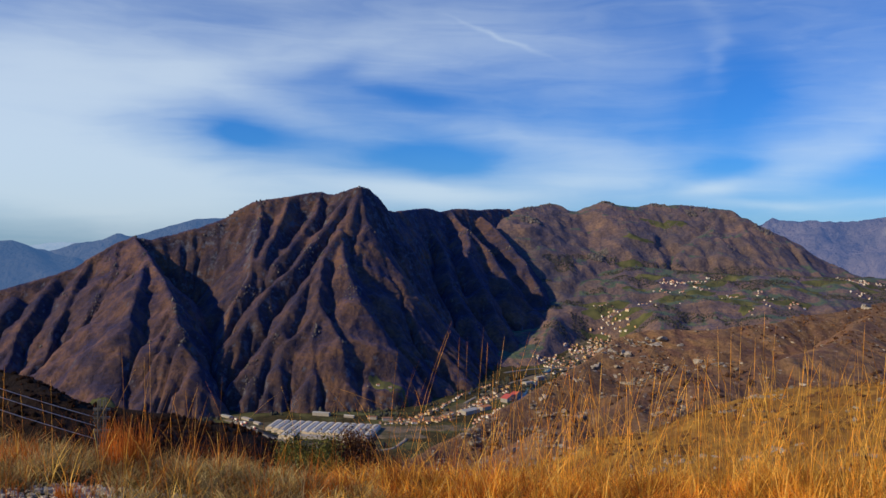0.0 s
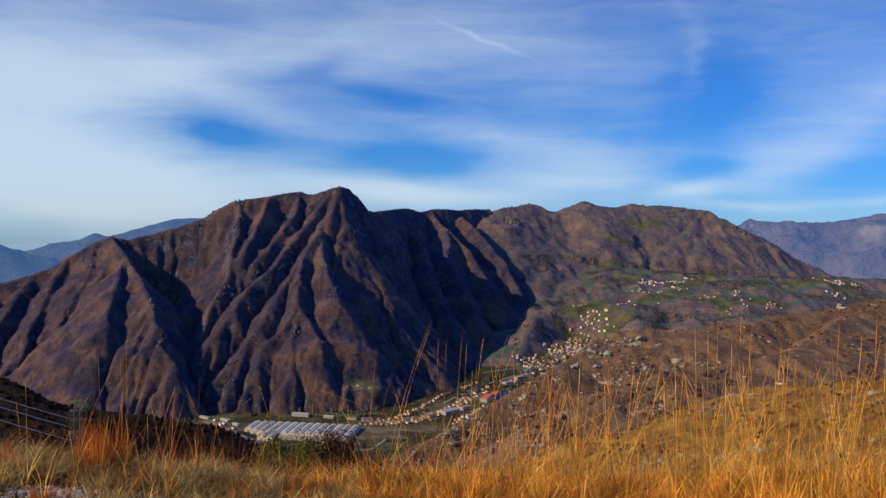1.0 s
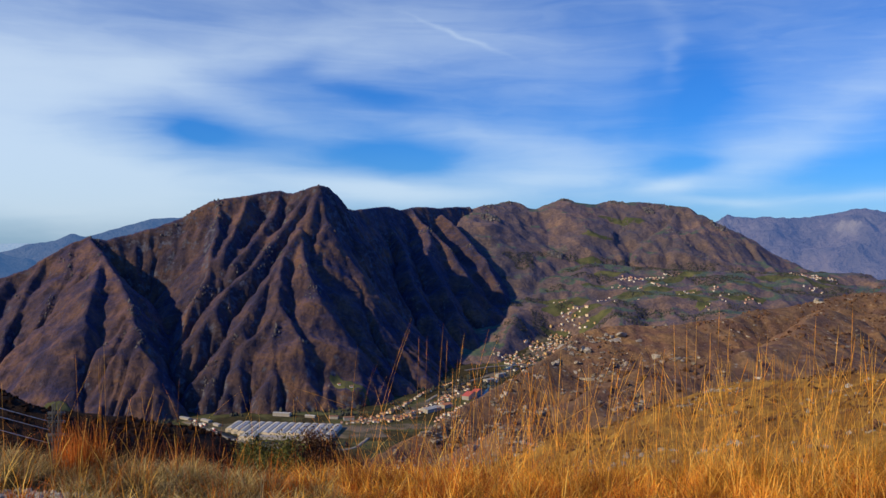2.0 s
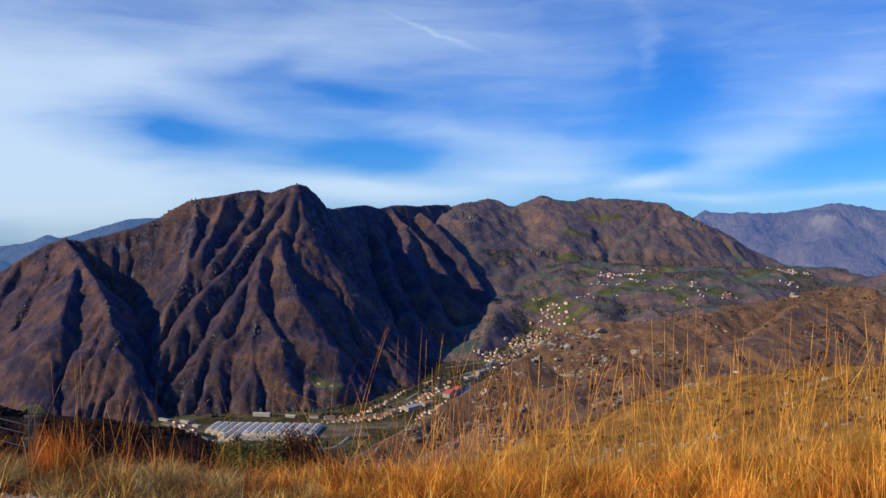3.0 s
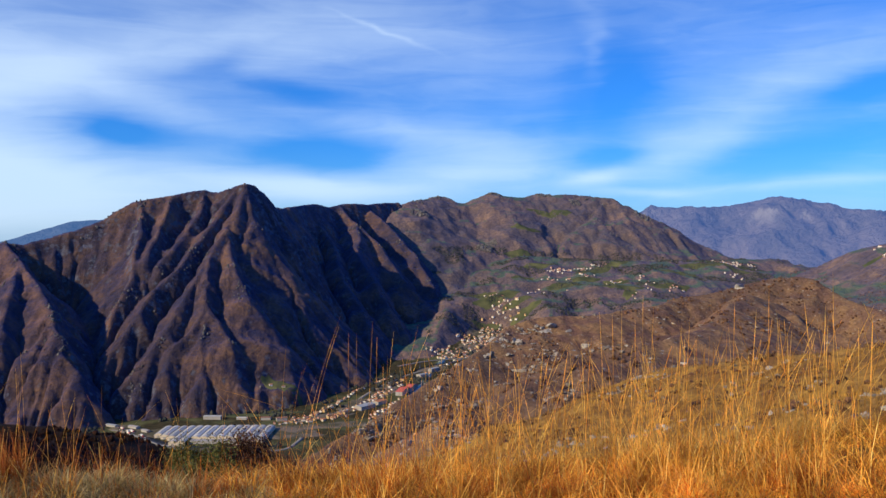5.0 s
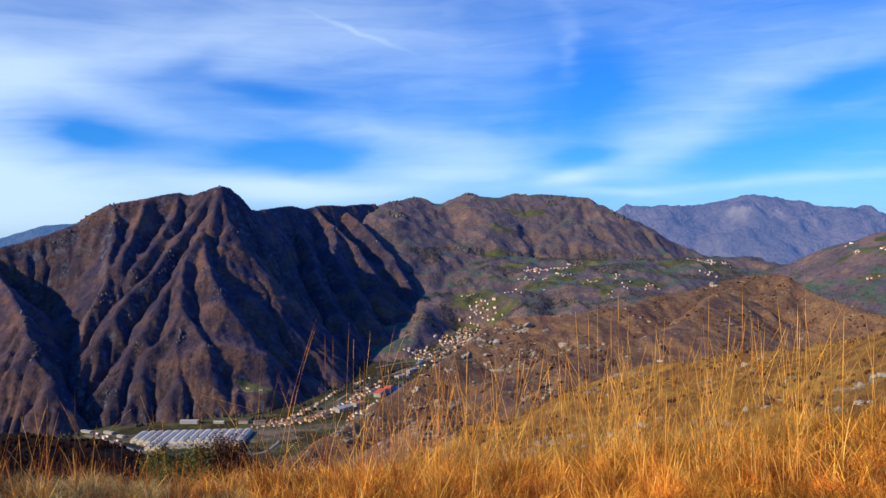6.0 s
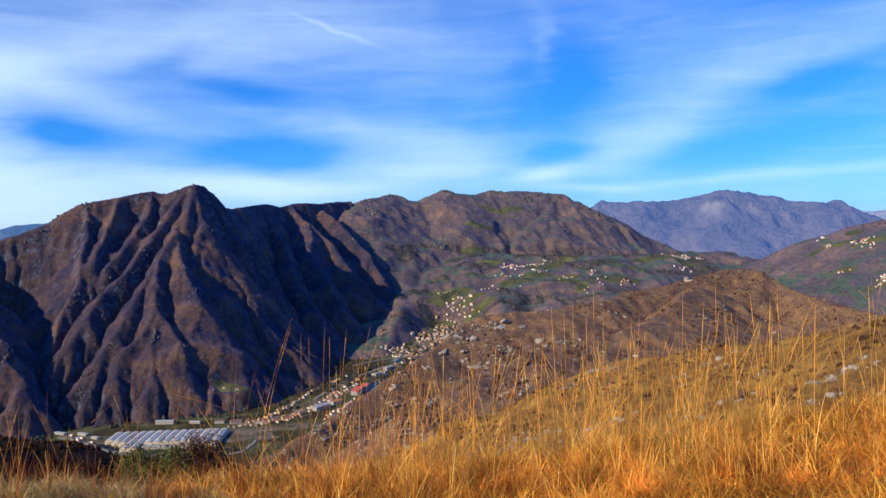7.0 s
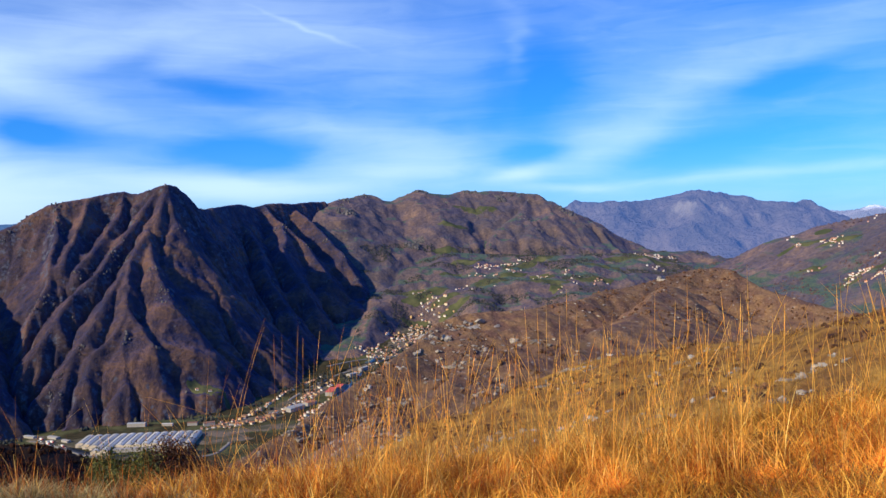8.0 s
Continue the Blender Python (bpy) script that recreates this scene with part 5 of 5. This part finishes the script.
def make_rocks():
    rng = random.Random(31)
    groups = ((110, 453, 9, 5, 15, 3.0), (91, 437, 9, 6, 12, 2.0), (85, 418, 10, 7, 12, 1.8), (62, 405, 9, 7, 9, 1.6), (119, 432, 12, 6, 7, 1.6), (267, 542, 5, 4, 8, 3.2), (231, 427, 10, 8, 5, 1.6),
              (193, 485, 16, 8, 6, 1.4), (48, 385, 9, 9, 8, 1.5), (22, 253, 5, 5, 9, 1.0), (26, 239, 5, 4, 9, 1.1), (37, 249, 6, 5, 8, 1.0), (64, 262, 7, 5, 9, 1.1), (90, 278, 7, 5, 9, 1.2),
              (63, 289, 9, 7, 6, 0.9), (85, 294, 10, 8, 6, 0.9), (130, 330, 16, 9, 5, 1.0))
    for x, y, rx, ry, n, size in groups:
        for _ in range(n):
            px, py = rng.gauss(x, rx * 0.6), rng.gauss(y, ry * 0.6)
            h = height_of("hillside", px, py)
            if h is not None:
                s = size * rng.choice([0.4, 0.5, 0.6, 0.8, 1.0, 1.5])
                rock(rng, px, py, h - s * 0.55, s * 1.9, "pale weathered limestone rock on the hillside", "rocks on the stony hillside")
    for x, y, rx, ry, n, size in ((27.9, 40.3, 1.0, 0.35, 19, 0.42), (26.9, 39.4, 0.6, 0.3, 7, 0.4), (29.4, 50.0, 0.8, 0.7, 11, 0.34), (23.5, 44.1, 0.8, 0.6, 16, 0.4), (24.6, 45.0, 0.6, 0.5, 8, 0.34), (26.7, 46.4, 0.8, 0.6, 8, 0.34),
                                  (39, 75, 1.2, 0.8, 10, 0.5), (21.5, 57.6, 1.6, 0.8, 16, 0.45), (20.9, 40.4, 0.9, 0.5, 10, 0.36), (38.5, 54.2, 1.0, 0.5, 10, 0.45), (28.5, 38.0, 0.4, 0.3, 4, 0.3), (32, 64, 3, 3, 6, 0.35)):
        for _ in range(n):
            px, py = rng.gauss(x, rx), rng.gauss(y, ry)
            h = height_of("hillside.001", px, py)
            if h is not None:
                s = size * rng.choice([0.4, 0.6, 0.8, 1.0, 1.25])
                rock(rng, px, py, h - s * 0.12, s, "white rock outcrop in dry grass", "rocks on the grass slope")


make_rocks()


# ---------------------------------------------------------------- woods and shrubs
def woods(name, source, n, area, size, mat, label, seed, want=None, tall=1.0, detail=1, crest=0.0, category="woods", sink=0.1, owner=None):
    """Far wood: many uneven crowns in one mesh, standing on a hill's sheet."""
    rng = np.random.default_rng(seed)
    base, tri = ico(detail)
    tri = np.array(tri)
    x0, y0, cell, Z, keep = HEIGHTS[source] if source else (0, 0, 1, None, None)
    X, Y = rng.uniform(area[0], area[1], n), rng.uniform(area[2], area[3], n)
    if source:
        i, j = ((X - x0) / cell).astype(int), ((Y - y0) / cell).astype(int)
        ok = (i >= 0) & (j >= 0) & (i < Z.shape[1]) & (j < Z.shape[0])
        X, Y, i, j = X[ok], Y[ok], i[ok], j[ok]
        ok = keep[j, i] & (i < Z.shape[1] - 1) & (j < Z.shape[0] - 1)
        if crest > 0:
            ok &= CREST_DISTANCE[source][j, i] < crest
        X, Y, i, j = X[ok], Y[ok], i[ok], j[ok]
        u, v = (X - x0) / cell - i, (Y - y0) / cell - j
        H = (Z[j, i] * (1 - u) + Z[j, i + 1] * u) * (1 - v) + (Z[j + 1, i] * (1 - u) + Z[j + 1, i + 1] * u) * v
    else:
        H = valley_z(X, Y)
    if want is not None:
        ok = rng.random(len(X)) < want(X, Y, H)
        X, Y, H = X[ok], Y[ok], H[ok]
    S = rng.uniform(size[0], size[1], len(X)) * rng.choice([0.6, 0.8, 1.0, 1.0, 1.3], len(X))
    rad = rng.uniform(0.6, 1.25, (len(X), len(base)))
    V = base[None] * rad[..., None] * S[:, None, None] * np.array([1, 1, tall])
    V = V + np.stack([X, Y, H + S * sink * tall], -1)[:, None]
    F = tri[None] + (np.arange(len(X)) * len(base))[:, None, None]
    ob = mesh_object(name, V.reshape(-1, 3), F.reshape(-1, 3), mat, owner, False)
    return tagged(ob, label, "" if owner else category, kind="stuff")


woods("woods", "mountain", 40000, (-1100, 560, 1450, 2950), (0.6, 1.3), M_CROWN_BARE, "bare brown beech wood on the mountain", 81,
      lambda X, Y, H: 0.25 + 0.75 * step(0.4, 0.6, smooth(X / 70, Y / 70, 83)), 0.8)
woods("crags", "mountain", 60000, (-900, 420, 1600, 2900), (1.2, 3.0), M_CRAG, "pale limestone crags along the mountain ribs", 97,
      lambda X, Y, H: step(0.7, 0.8, smooth(X / 30, Y / 30, 98)) * 0.45, 1.4, 1, 26.0, owner=mountain)
woods("crags", "mountain.001", 30000, (200, 1700, 2500, 3500), (1.6, 4.0), M_CRAG, "pale limestone crags on the massif", 99,
      lambda X, Y, H: step(0.64, 0.78, smooth(X / 45, Y / 45, 79)) * 0.4, 1.1, 1, 45.0, owner=massif)
for k, (x, y, w, d) in enumerate(((389, 3354, 26, 30), (308, 3101, 34, 22), (523, 2974, 22, 20), (557, 3038, 20, 26), (960, 3377, 18, 22), (1212, 3290, 40, 30), (849, 3436, 30, 14), (640, 3385, 30, 12))):
    woods("crag", "mountain.001", 80, (x - w, x + w, y - d, y + d), (3.0, 7.0), M_CRAG, "pale limestone cliff on the massif", 180 + k, None, 1.1, 1, sink=-0.25, owner=massif)
woods("woods", "mountain.001", 70000, (250, 1700, 2100, 3000), (1.2, 2.2), M_CROWN_DARK, "dark evergreen woods between the pastures", 86,
      lambda X, Y, H: step(0.58, 0.66, smooth(X / 80, Y / 45, 87)) * (H < -60), 1.3)
woods("woods", "hill", 9000, (750, 1600, 1150, 1800), (1.2, 2.2), M_CROWN_FAR, "bare brown wood on the village hill", 88,
      lambda X, Y, H: step(0.42, 0.6, smooth(X / 60, Y / 60, 89)))
woods("woods", None, 9000, (-900, 600, 1420, 2500), (3.0, 5.5), M_CROWN_DARK, "dark trees along the valley floor", 90,
      lambda X, Y, H: step(0.5, 0.62, smooth(X / 55, Y / 55, 91)) * ((Y > 1690 + 0.9 * np.maximum(X, -60) + 60) | (Y < 1470) | (X < -420)), 1.3)
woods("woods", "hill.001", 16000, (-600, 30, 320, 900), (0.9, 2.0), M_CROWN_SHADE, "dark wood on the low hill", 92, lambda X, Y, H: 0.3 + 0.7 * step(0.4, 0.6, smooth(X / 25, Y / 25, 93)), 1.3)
woods("woods", "hill.002", 16000, (-240, -30, 120, 320), (0.25, 0.7), M_CROWN_SHADE, "red-brown scrub on the near hill, darkened as if in shade", 94)
woods("outcrop", "hillside", 60000, (-40, 420, 205, 560), (0.4, 1.3), M_OUTCROP, "small pale limestone outcrops on the hillside", 76,
      lambda X, Y, H: step(0.5, 0.68, smooth(X / 11, Y / 11, 77)) * (0.03 + 0.5 * step(150, 95, X)), 0.55, 1, 0.0, owner=spur)
woods("scrub", "hillside.001", 9000, (6, 80, 28, 120), (0.08, 0.3), M_SCRUB, "red-brown dwarf scrub on the grass slope", 72,
      lambda X, Y, H: step(0.5, 0.68, smooth(X / 4, Y / 4, 73)), 0.8, 1, 0.0, owner=near_slope)
woods("outcrop", "hillside.001", 7000, (8, 80, 30, 120), (0.1, 0.35), M_OUTCROP, "small white outcrops in the grass slope", 74,
      lambda X, Y, H: step(0.6, 0.74, smooth(X / 5, Y / 5, 75)), 0.6, 1, 0.0, owner=near_slope)
woods("scrub", "hillside", 16000, (-60, 420, 200, 580), (0.35, 1.0), M_SCRUB, "low brown scrub on the stony hillside", 95, lambda X, Y, H: step(0.45, 0.65, smooth(X / 18, Y / 18, 96)), owner=spur)


def limb(a, b, ra, rb):
    """A tapering six-sided limb from a to b."""
    a, b = Vector(a), Vector(b)
    q = (b - a).to_track_quat("Z", "Y")
    v = []
    for p, r in ((a, ra), (a.lerp(b, 0.5), (ra + rb) / 2), (b, rb)):
        v += [tuple(p + q @ Vector((r * math.cos(k * math.pi / 3), r * math.sin(k * math.pi / 3), 0))) for k in range(6)]
    return v, [(6 * m + k, 6 * m + (k + 1) % 6, 6 * m + 6 + (k + 1) % 6, 6 * m + 6 + k) for m in range(2) for k in range(6)]


def tree(x, y, top, wide, tall, mat_leaf, label, seed, leaves):
    """A tree on the slope: tapered trunk, limbs and an uneven crown of small leaves. top: height of its tip; tall: of its crown."""
    rng = np.random.default_rng(seed)
    leaf, crown_z = 0.04, top - tall
    foot = float(ground_z(np.array(x), np.array(y)))
    ob = root("tree", pose(x, y, crown_z), label, "tree")
    part("trunk", *limb((0, 0, foot - crown_z - 0.3), (0.05, 0, tall * 0.5), 0.16, 0.06), M_BARK, ob)
    limbs = []
    for k in range(11):
        a, r = rng.uniform(0, 6.28), rng.uniform(0.25, 0.45) * wide
        limbs.append(limb((0, 0, tall * rng.uniform(-0.3, 0.35)), (r * math.cos(a), r * math.sin(a), tall * rng.uniform(0.35, 0.9)), 0.05, 0.012))
    part("limbs", *joined(*limbs), M_BARK, ob)
    clumps = rng.normal(size=(60, 3))
    clumps /= np.linalg.norm(clumps, axis=1)[:, None]
    clumps = clumps * rng.uniform(0.3, 0.9, (60, 1)) * np.array([wide / 2, wide / 2, tall * 0.5]) + np.array([0, 0, tall * 0.5])
    c = clumps[rng.integers(0, 60, leaves)] + rng.normal(size=(leaves, 3)) * np.array([wide, wide, tall]) * 0.085
    u = rng.normal(size=(leaves, 3))
    u /= np.linalg.norm(u, axis=1)[:, None]
    w = np.cross(u, rng.normal(size=(leaves, 3)))
    w /= np.linalg.norm(w, axis=1)[:, None]
    s = leaf * rng.uniform(0.6, 1.3, (leaves, 1))
    V = np.stack([c - u * s, c + w * s * 0.45, c + u * s, c - w * s * 0.45], 1).reshape(-1, 3)
    F = np.arange(leaves * 4).reshape(-1, 4)
    part("crown", V, F, mat_leaf, ob, "dense crown of small leaves")
    return ob


tree(-3.62, 24.72, -4.14, 2.30, 3.20, M_LEAF, "evergreen tree with a rounded olive crown below the knoll", 101, 60000)
tree(-2.69, 25.86, -4.45, 2.00, 2.80, M_LEAF_DARK, "dark brown leafless tree below the knoll", 102, 42000)
tree(-1.88, 25.93, -4.96, 1.80, 2.00, M_LEAF_DARK, "dark brown leafless tree below the knoll", 103, 20000)

# the rust-coloured tuft of bracken on the rim


def tuft(x, y, n, wide, tall, mat, label, seed, name="grass_tuft"):
    """One thick tuft of upright dry blades."""
    rng = np.random.default_rng(seed)
    a, r = rng.uniform(0, 6.28, n), wide * 0.5 * np.sqrt(rng.random(n))
    X, Y = x + r * np.cos(a), y + r * np.sin(a)
    Z = ground_z(X, Y) - 0.02
    L = tall * rng.uniform(0.5, 1.0, n)
    lx, ly = rng.normal(0, 0.16, n) * L, rng.normal(0, 0.16, n) * L
    f = rng.uniform(0, 6.28, n)
    w = 0.0024 * rng.uniform(0.7, 1.4, n)
    rows = []
    for t in (0.0, 0.5, 1.0):
        k = w * (1.05 - t)
        rows += [np.stack([X + lx * t * t - k * np.cos(f), Y + ly * t * t - k * np.sin(f), Z + L * t], 1), np.stack([X + lx * t * t + k * np.cos(f), Y + ly * t * t + k * np.sin(f), Z + L * t], 1)]
    V = np.stack(rows, 1).reshape(-1, 3)
    F = (np.arange(n)[:, None, None] * 6 + np.array([[0, 1, 3, 2], [2, 3, 5, 4]])[None]).reshape(-1, 4)
    return tagged(mesh_object(name, V, F, mat, smooth_shade=False), label, "grass tuft", kind="stuff")


tuft(-2.02, 5.6, 300, 0.34, 0.38, M_RUST, "thick rust-orange tuft of dry grass", 111)
tuft(-2.05, 4.75, 110, 0.1, 0.12, M_RUST, "small rust-orange tuft beside the path", 113)
for k, (x, y, n, wide, tall) in enumerate(((0.9, 5.1, 240, 0.22, 0.22), (0.73, 4.85, 300, 0.34, 0.17), (1.3, 5.0, 220, 0.3, 0.18), (1.9, 4.75, 260, 0.36, 0.18), (2.5, 4.4, 220, 0.3, 0.2), (0.1, 5.15, 220, 0.3, 0.2), (-0.6, 5.3, 160, 0.24, 0.22), (-2.6, 5.35, 180, 0.3, 0.2))):
    tuft(x, y, n, wide, tall, M_RUST, "rust-orange tuft of dry grass on the rim", 114 + k)


# ---------------------------------------------------------------- power line
def power_pole(x, y, top, foot):
    ob = root("power_pole", pose(x, y, 0), "grey lattice power pole with three insulators below the knoll", "power pole")
    legs = []
    for sx in (-0.12, 0.12):
        for sy in (-0.12, 0.12):
            legs.append(box(sx - 0.025, sx + 0.025, sy - 0.025, sy + 0.025, foot, top))
    for k in range(int((top - foot) / 0.6)):
        z = foot + 0.6 * k
        legs += [box(-0.12, 0.12, -0.14, -0.12, z, z + 0.02), box(-0.12, 0.12, 0.12, 0.14, z + 0.3, z + 0.32), box(-0.14, -0.12, -0.12, 0.12, z + 0.3, z + 0.32), box(0.12, 0.14, -0.12, 0.12, z, z + 0.02)]
    part("mast", *joined(*legs), M_STEEL, ob)
    for z in POLE_ARMS:
        arm = part("crossarm", *box(-0.35, 0.35, -0.05, 0.05, z + 0.2, z + 0.3), M_STEEL, ob)
        part("insulator", *joined(box(-0.32, -0.24, -0.05, 0.05, z - 0.12, z + 0.2), box(-0.36, -0.2, -0.08, 0.08, z + 0.02, z + 0.07)), M_GLASS, arm)
    return ob


POLE_ARMS = (-6.46, -6.82, -7.38)
power_pole(-14.5, 37.2, -5.8, -26.5)


def cable(a, b, sag, thick):
    verts, faces = [], []
    a, b = Vector(a), Vector(b)
    for i in range(25):
        t = i / 24
        p = a.lerp(b, t) - Vector((0, 0, sag * 4 * t * (1 - t)))
        for q in range(4):
            verts.append((p.x, p.y + thick * math.cos(q * math.pi / 2), p.z + thick * math.sin(q * math.pi / 2)))
        if i:
            k = 4 * (i - 1)
            faces += [(k + m, k + (m + 1) % 4, k + 4 + (m + 1) % 4, k + 4 + m) for m in range(4)]
    ob = mesh_object("power_cable", verts, faces, M_CABLE)
    return tagged(ob, "sagging grey power cable between poles", "cable", "power cables")


FAR_ENDS = ((-17.28, 24.53, -1.39), (-17.28, 24.53, -1.64), (-17.28, 24.53, -1.99))
for z, end in zip(POLE_ARMS, FAR_ENDS):
    cable((-14.74, 37.18, z - 0.1), end, 0.12, 0.013)
tall_pole = root("power_pole", pose(-17.38, 24.53, 0), "weathered wooden power pole on the slope", "power pole")
part("post", *box(-0.12, 0.12, -0.12, 0.12, -30, -0.89), M_BARK, tall_pole)
part("crossarm", *box(-0.1, 0.1, -0.5, 0.5, -1.19, -1.09), M_STEEL, tall_pole)


# ---------------------------------------------------------------- stones of the path
def make_pebbles():
    rng = np.random.default_rng(121)
    base, tri = ico(1)
    tri = np.array(tri)
    n = 5200
    az, r = np.radians(rng.uniform(-33, -13, n)), rng.uniform(4.2, 5.6, n)
    X, Y = r * np.sin(az), r * np.cos(az)
    ok = rng.random(n) < path_mask(X, Y)
    X, Y = X[ok], Y[ok]
    S = rng.uniform(0.006, 0.02, len(X)) * rng.choice([0.7, 1.0, 1.0, 1.6], len(X))
    V = base[None] * rng.uniform(0.75, 1.2, (len(X), len(base), 1)) * S[:, None, None] * np.array([1, 1, 0.6]) + np.stack([X, Y, ground_z(X, Y) + S * 0.2], -1)[:, None]
    F = tri[None] + (np.arange(len(X)) * len(base))[:, None, None]
    tagged(mesh_object("gravel", V.reshape(-1, 3), F.reshape(-1, 3), M_PEBBLE, smooth_shade=False), "pale gravel of the footpath", "gravel", kind="stuff")


make_pebbles()

# dry tussocks on the nearer slope
def slope_grass():
    rng = np.random.default_rng(131)
    x0, y0, cell, Z, keep = HEIGHTS["hillside.001"]
    n = 150000
    X, Y = rng.uniform(5, 75, n), rng.uniform(25, 120, n)
    i, j = ((X - x0) / cell).astype(int), ((Y - y0) / cell).astype(int)
    ok = keep[j, i] & (rng.random(n) < 0.2 + 0.8 * step(0.4, 0.6, smooth(X / 1.8, Y / 1.8, 132)))
    X, Y, H = X[ok], Y[ok], Z[j, i][ok]
    n = len(X)
    L, w = rng.uniform(0.12, 0.5, n), rng.uniform(0.008, 0.02, n)
    f, lx, ly = rng.uniform(0, 6.28, n), rng.normal(0, 0.12, n), rng.normal(0, 0.12, n)
    V = np.stack([np.stack([X - w * np.cos(f), Y - w * np.sin(f), H - 0.25], 1), np.stack([X + w * np.cos(f), Y + w * np.sin(f), H - 0.25], 1), np.stack([X + lx, Y + ly, H + L], 1)], 1).reshape(-1, 3)
    F = np.arange(3 * n).reshape(-1, 3)
    tagged(mesh_object("grass", V, F, M_SLOPE, smooth_shade=False), "dry yellow tussock grass on the slope", "grass", kind="stuff")


slope_grass()
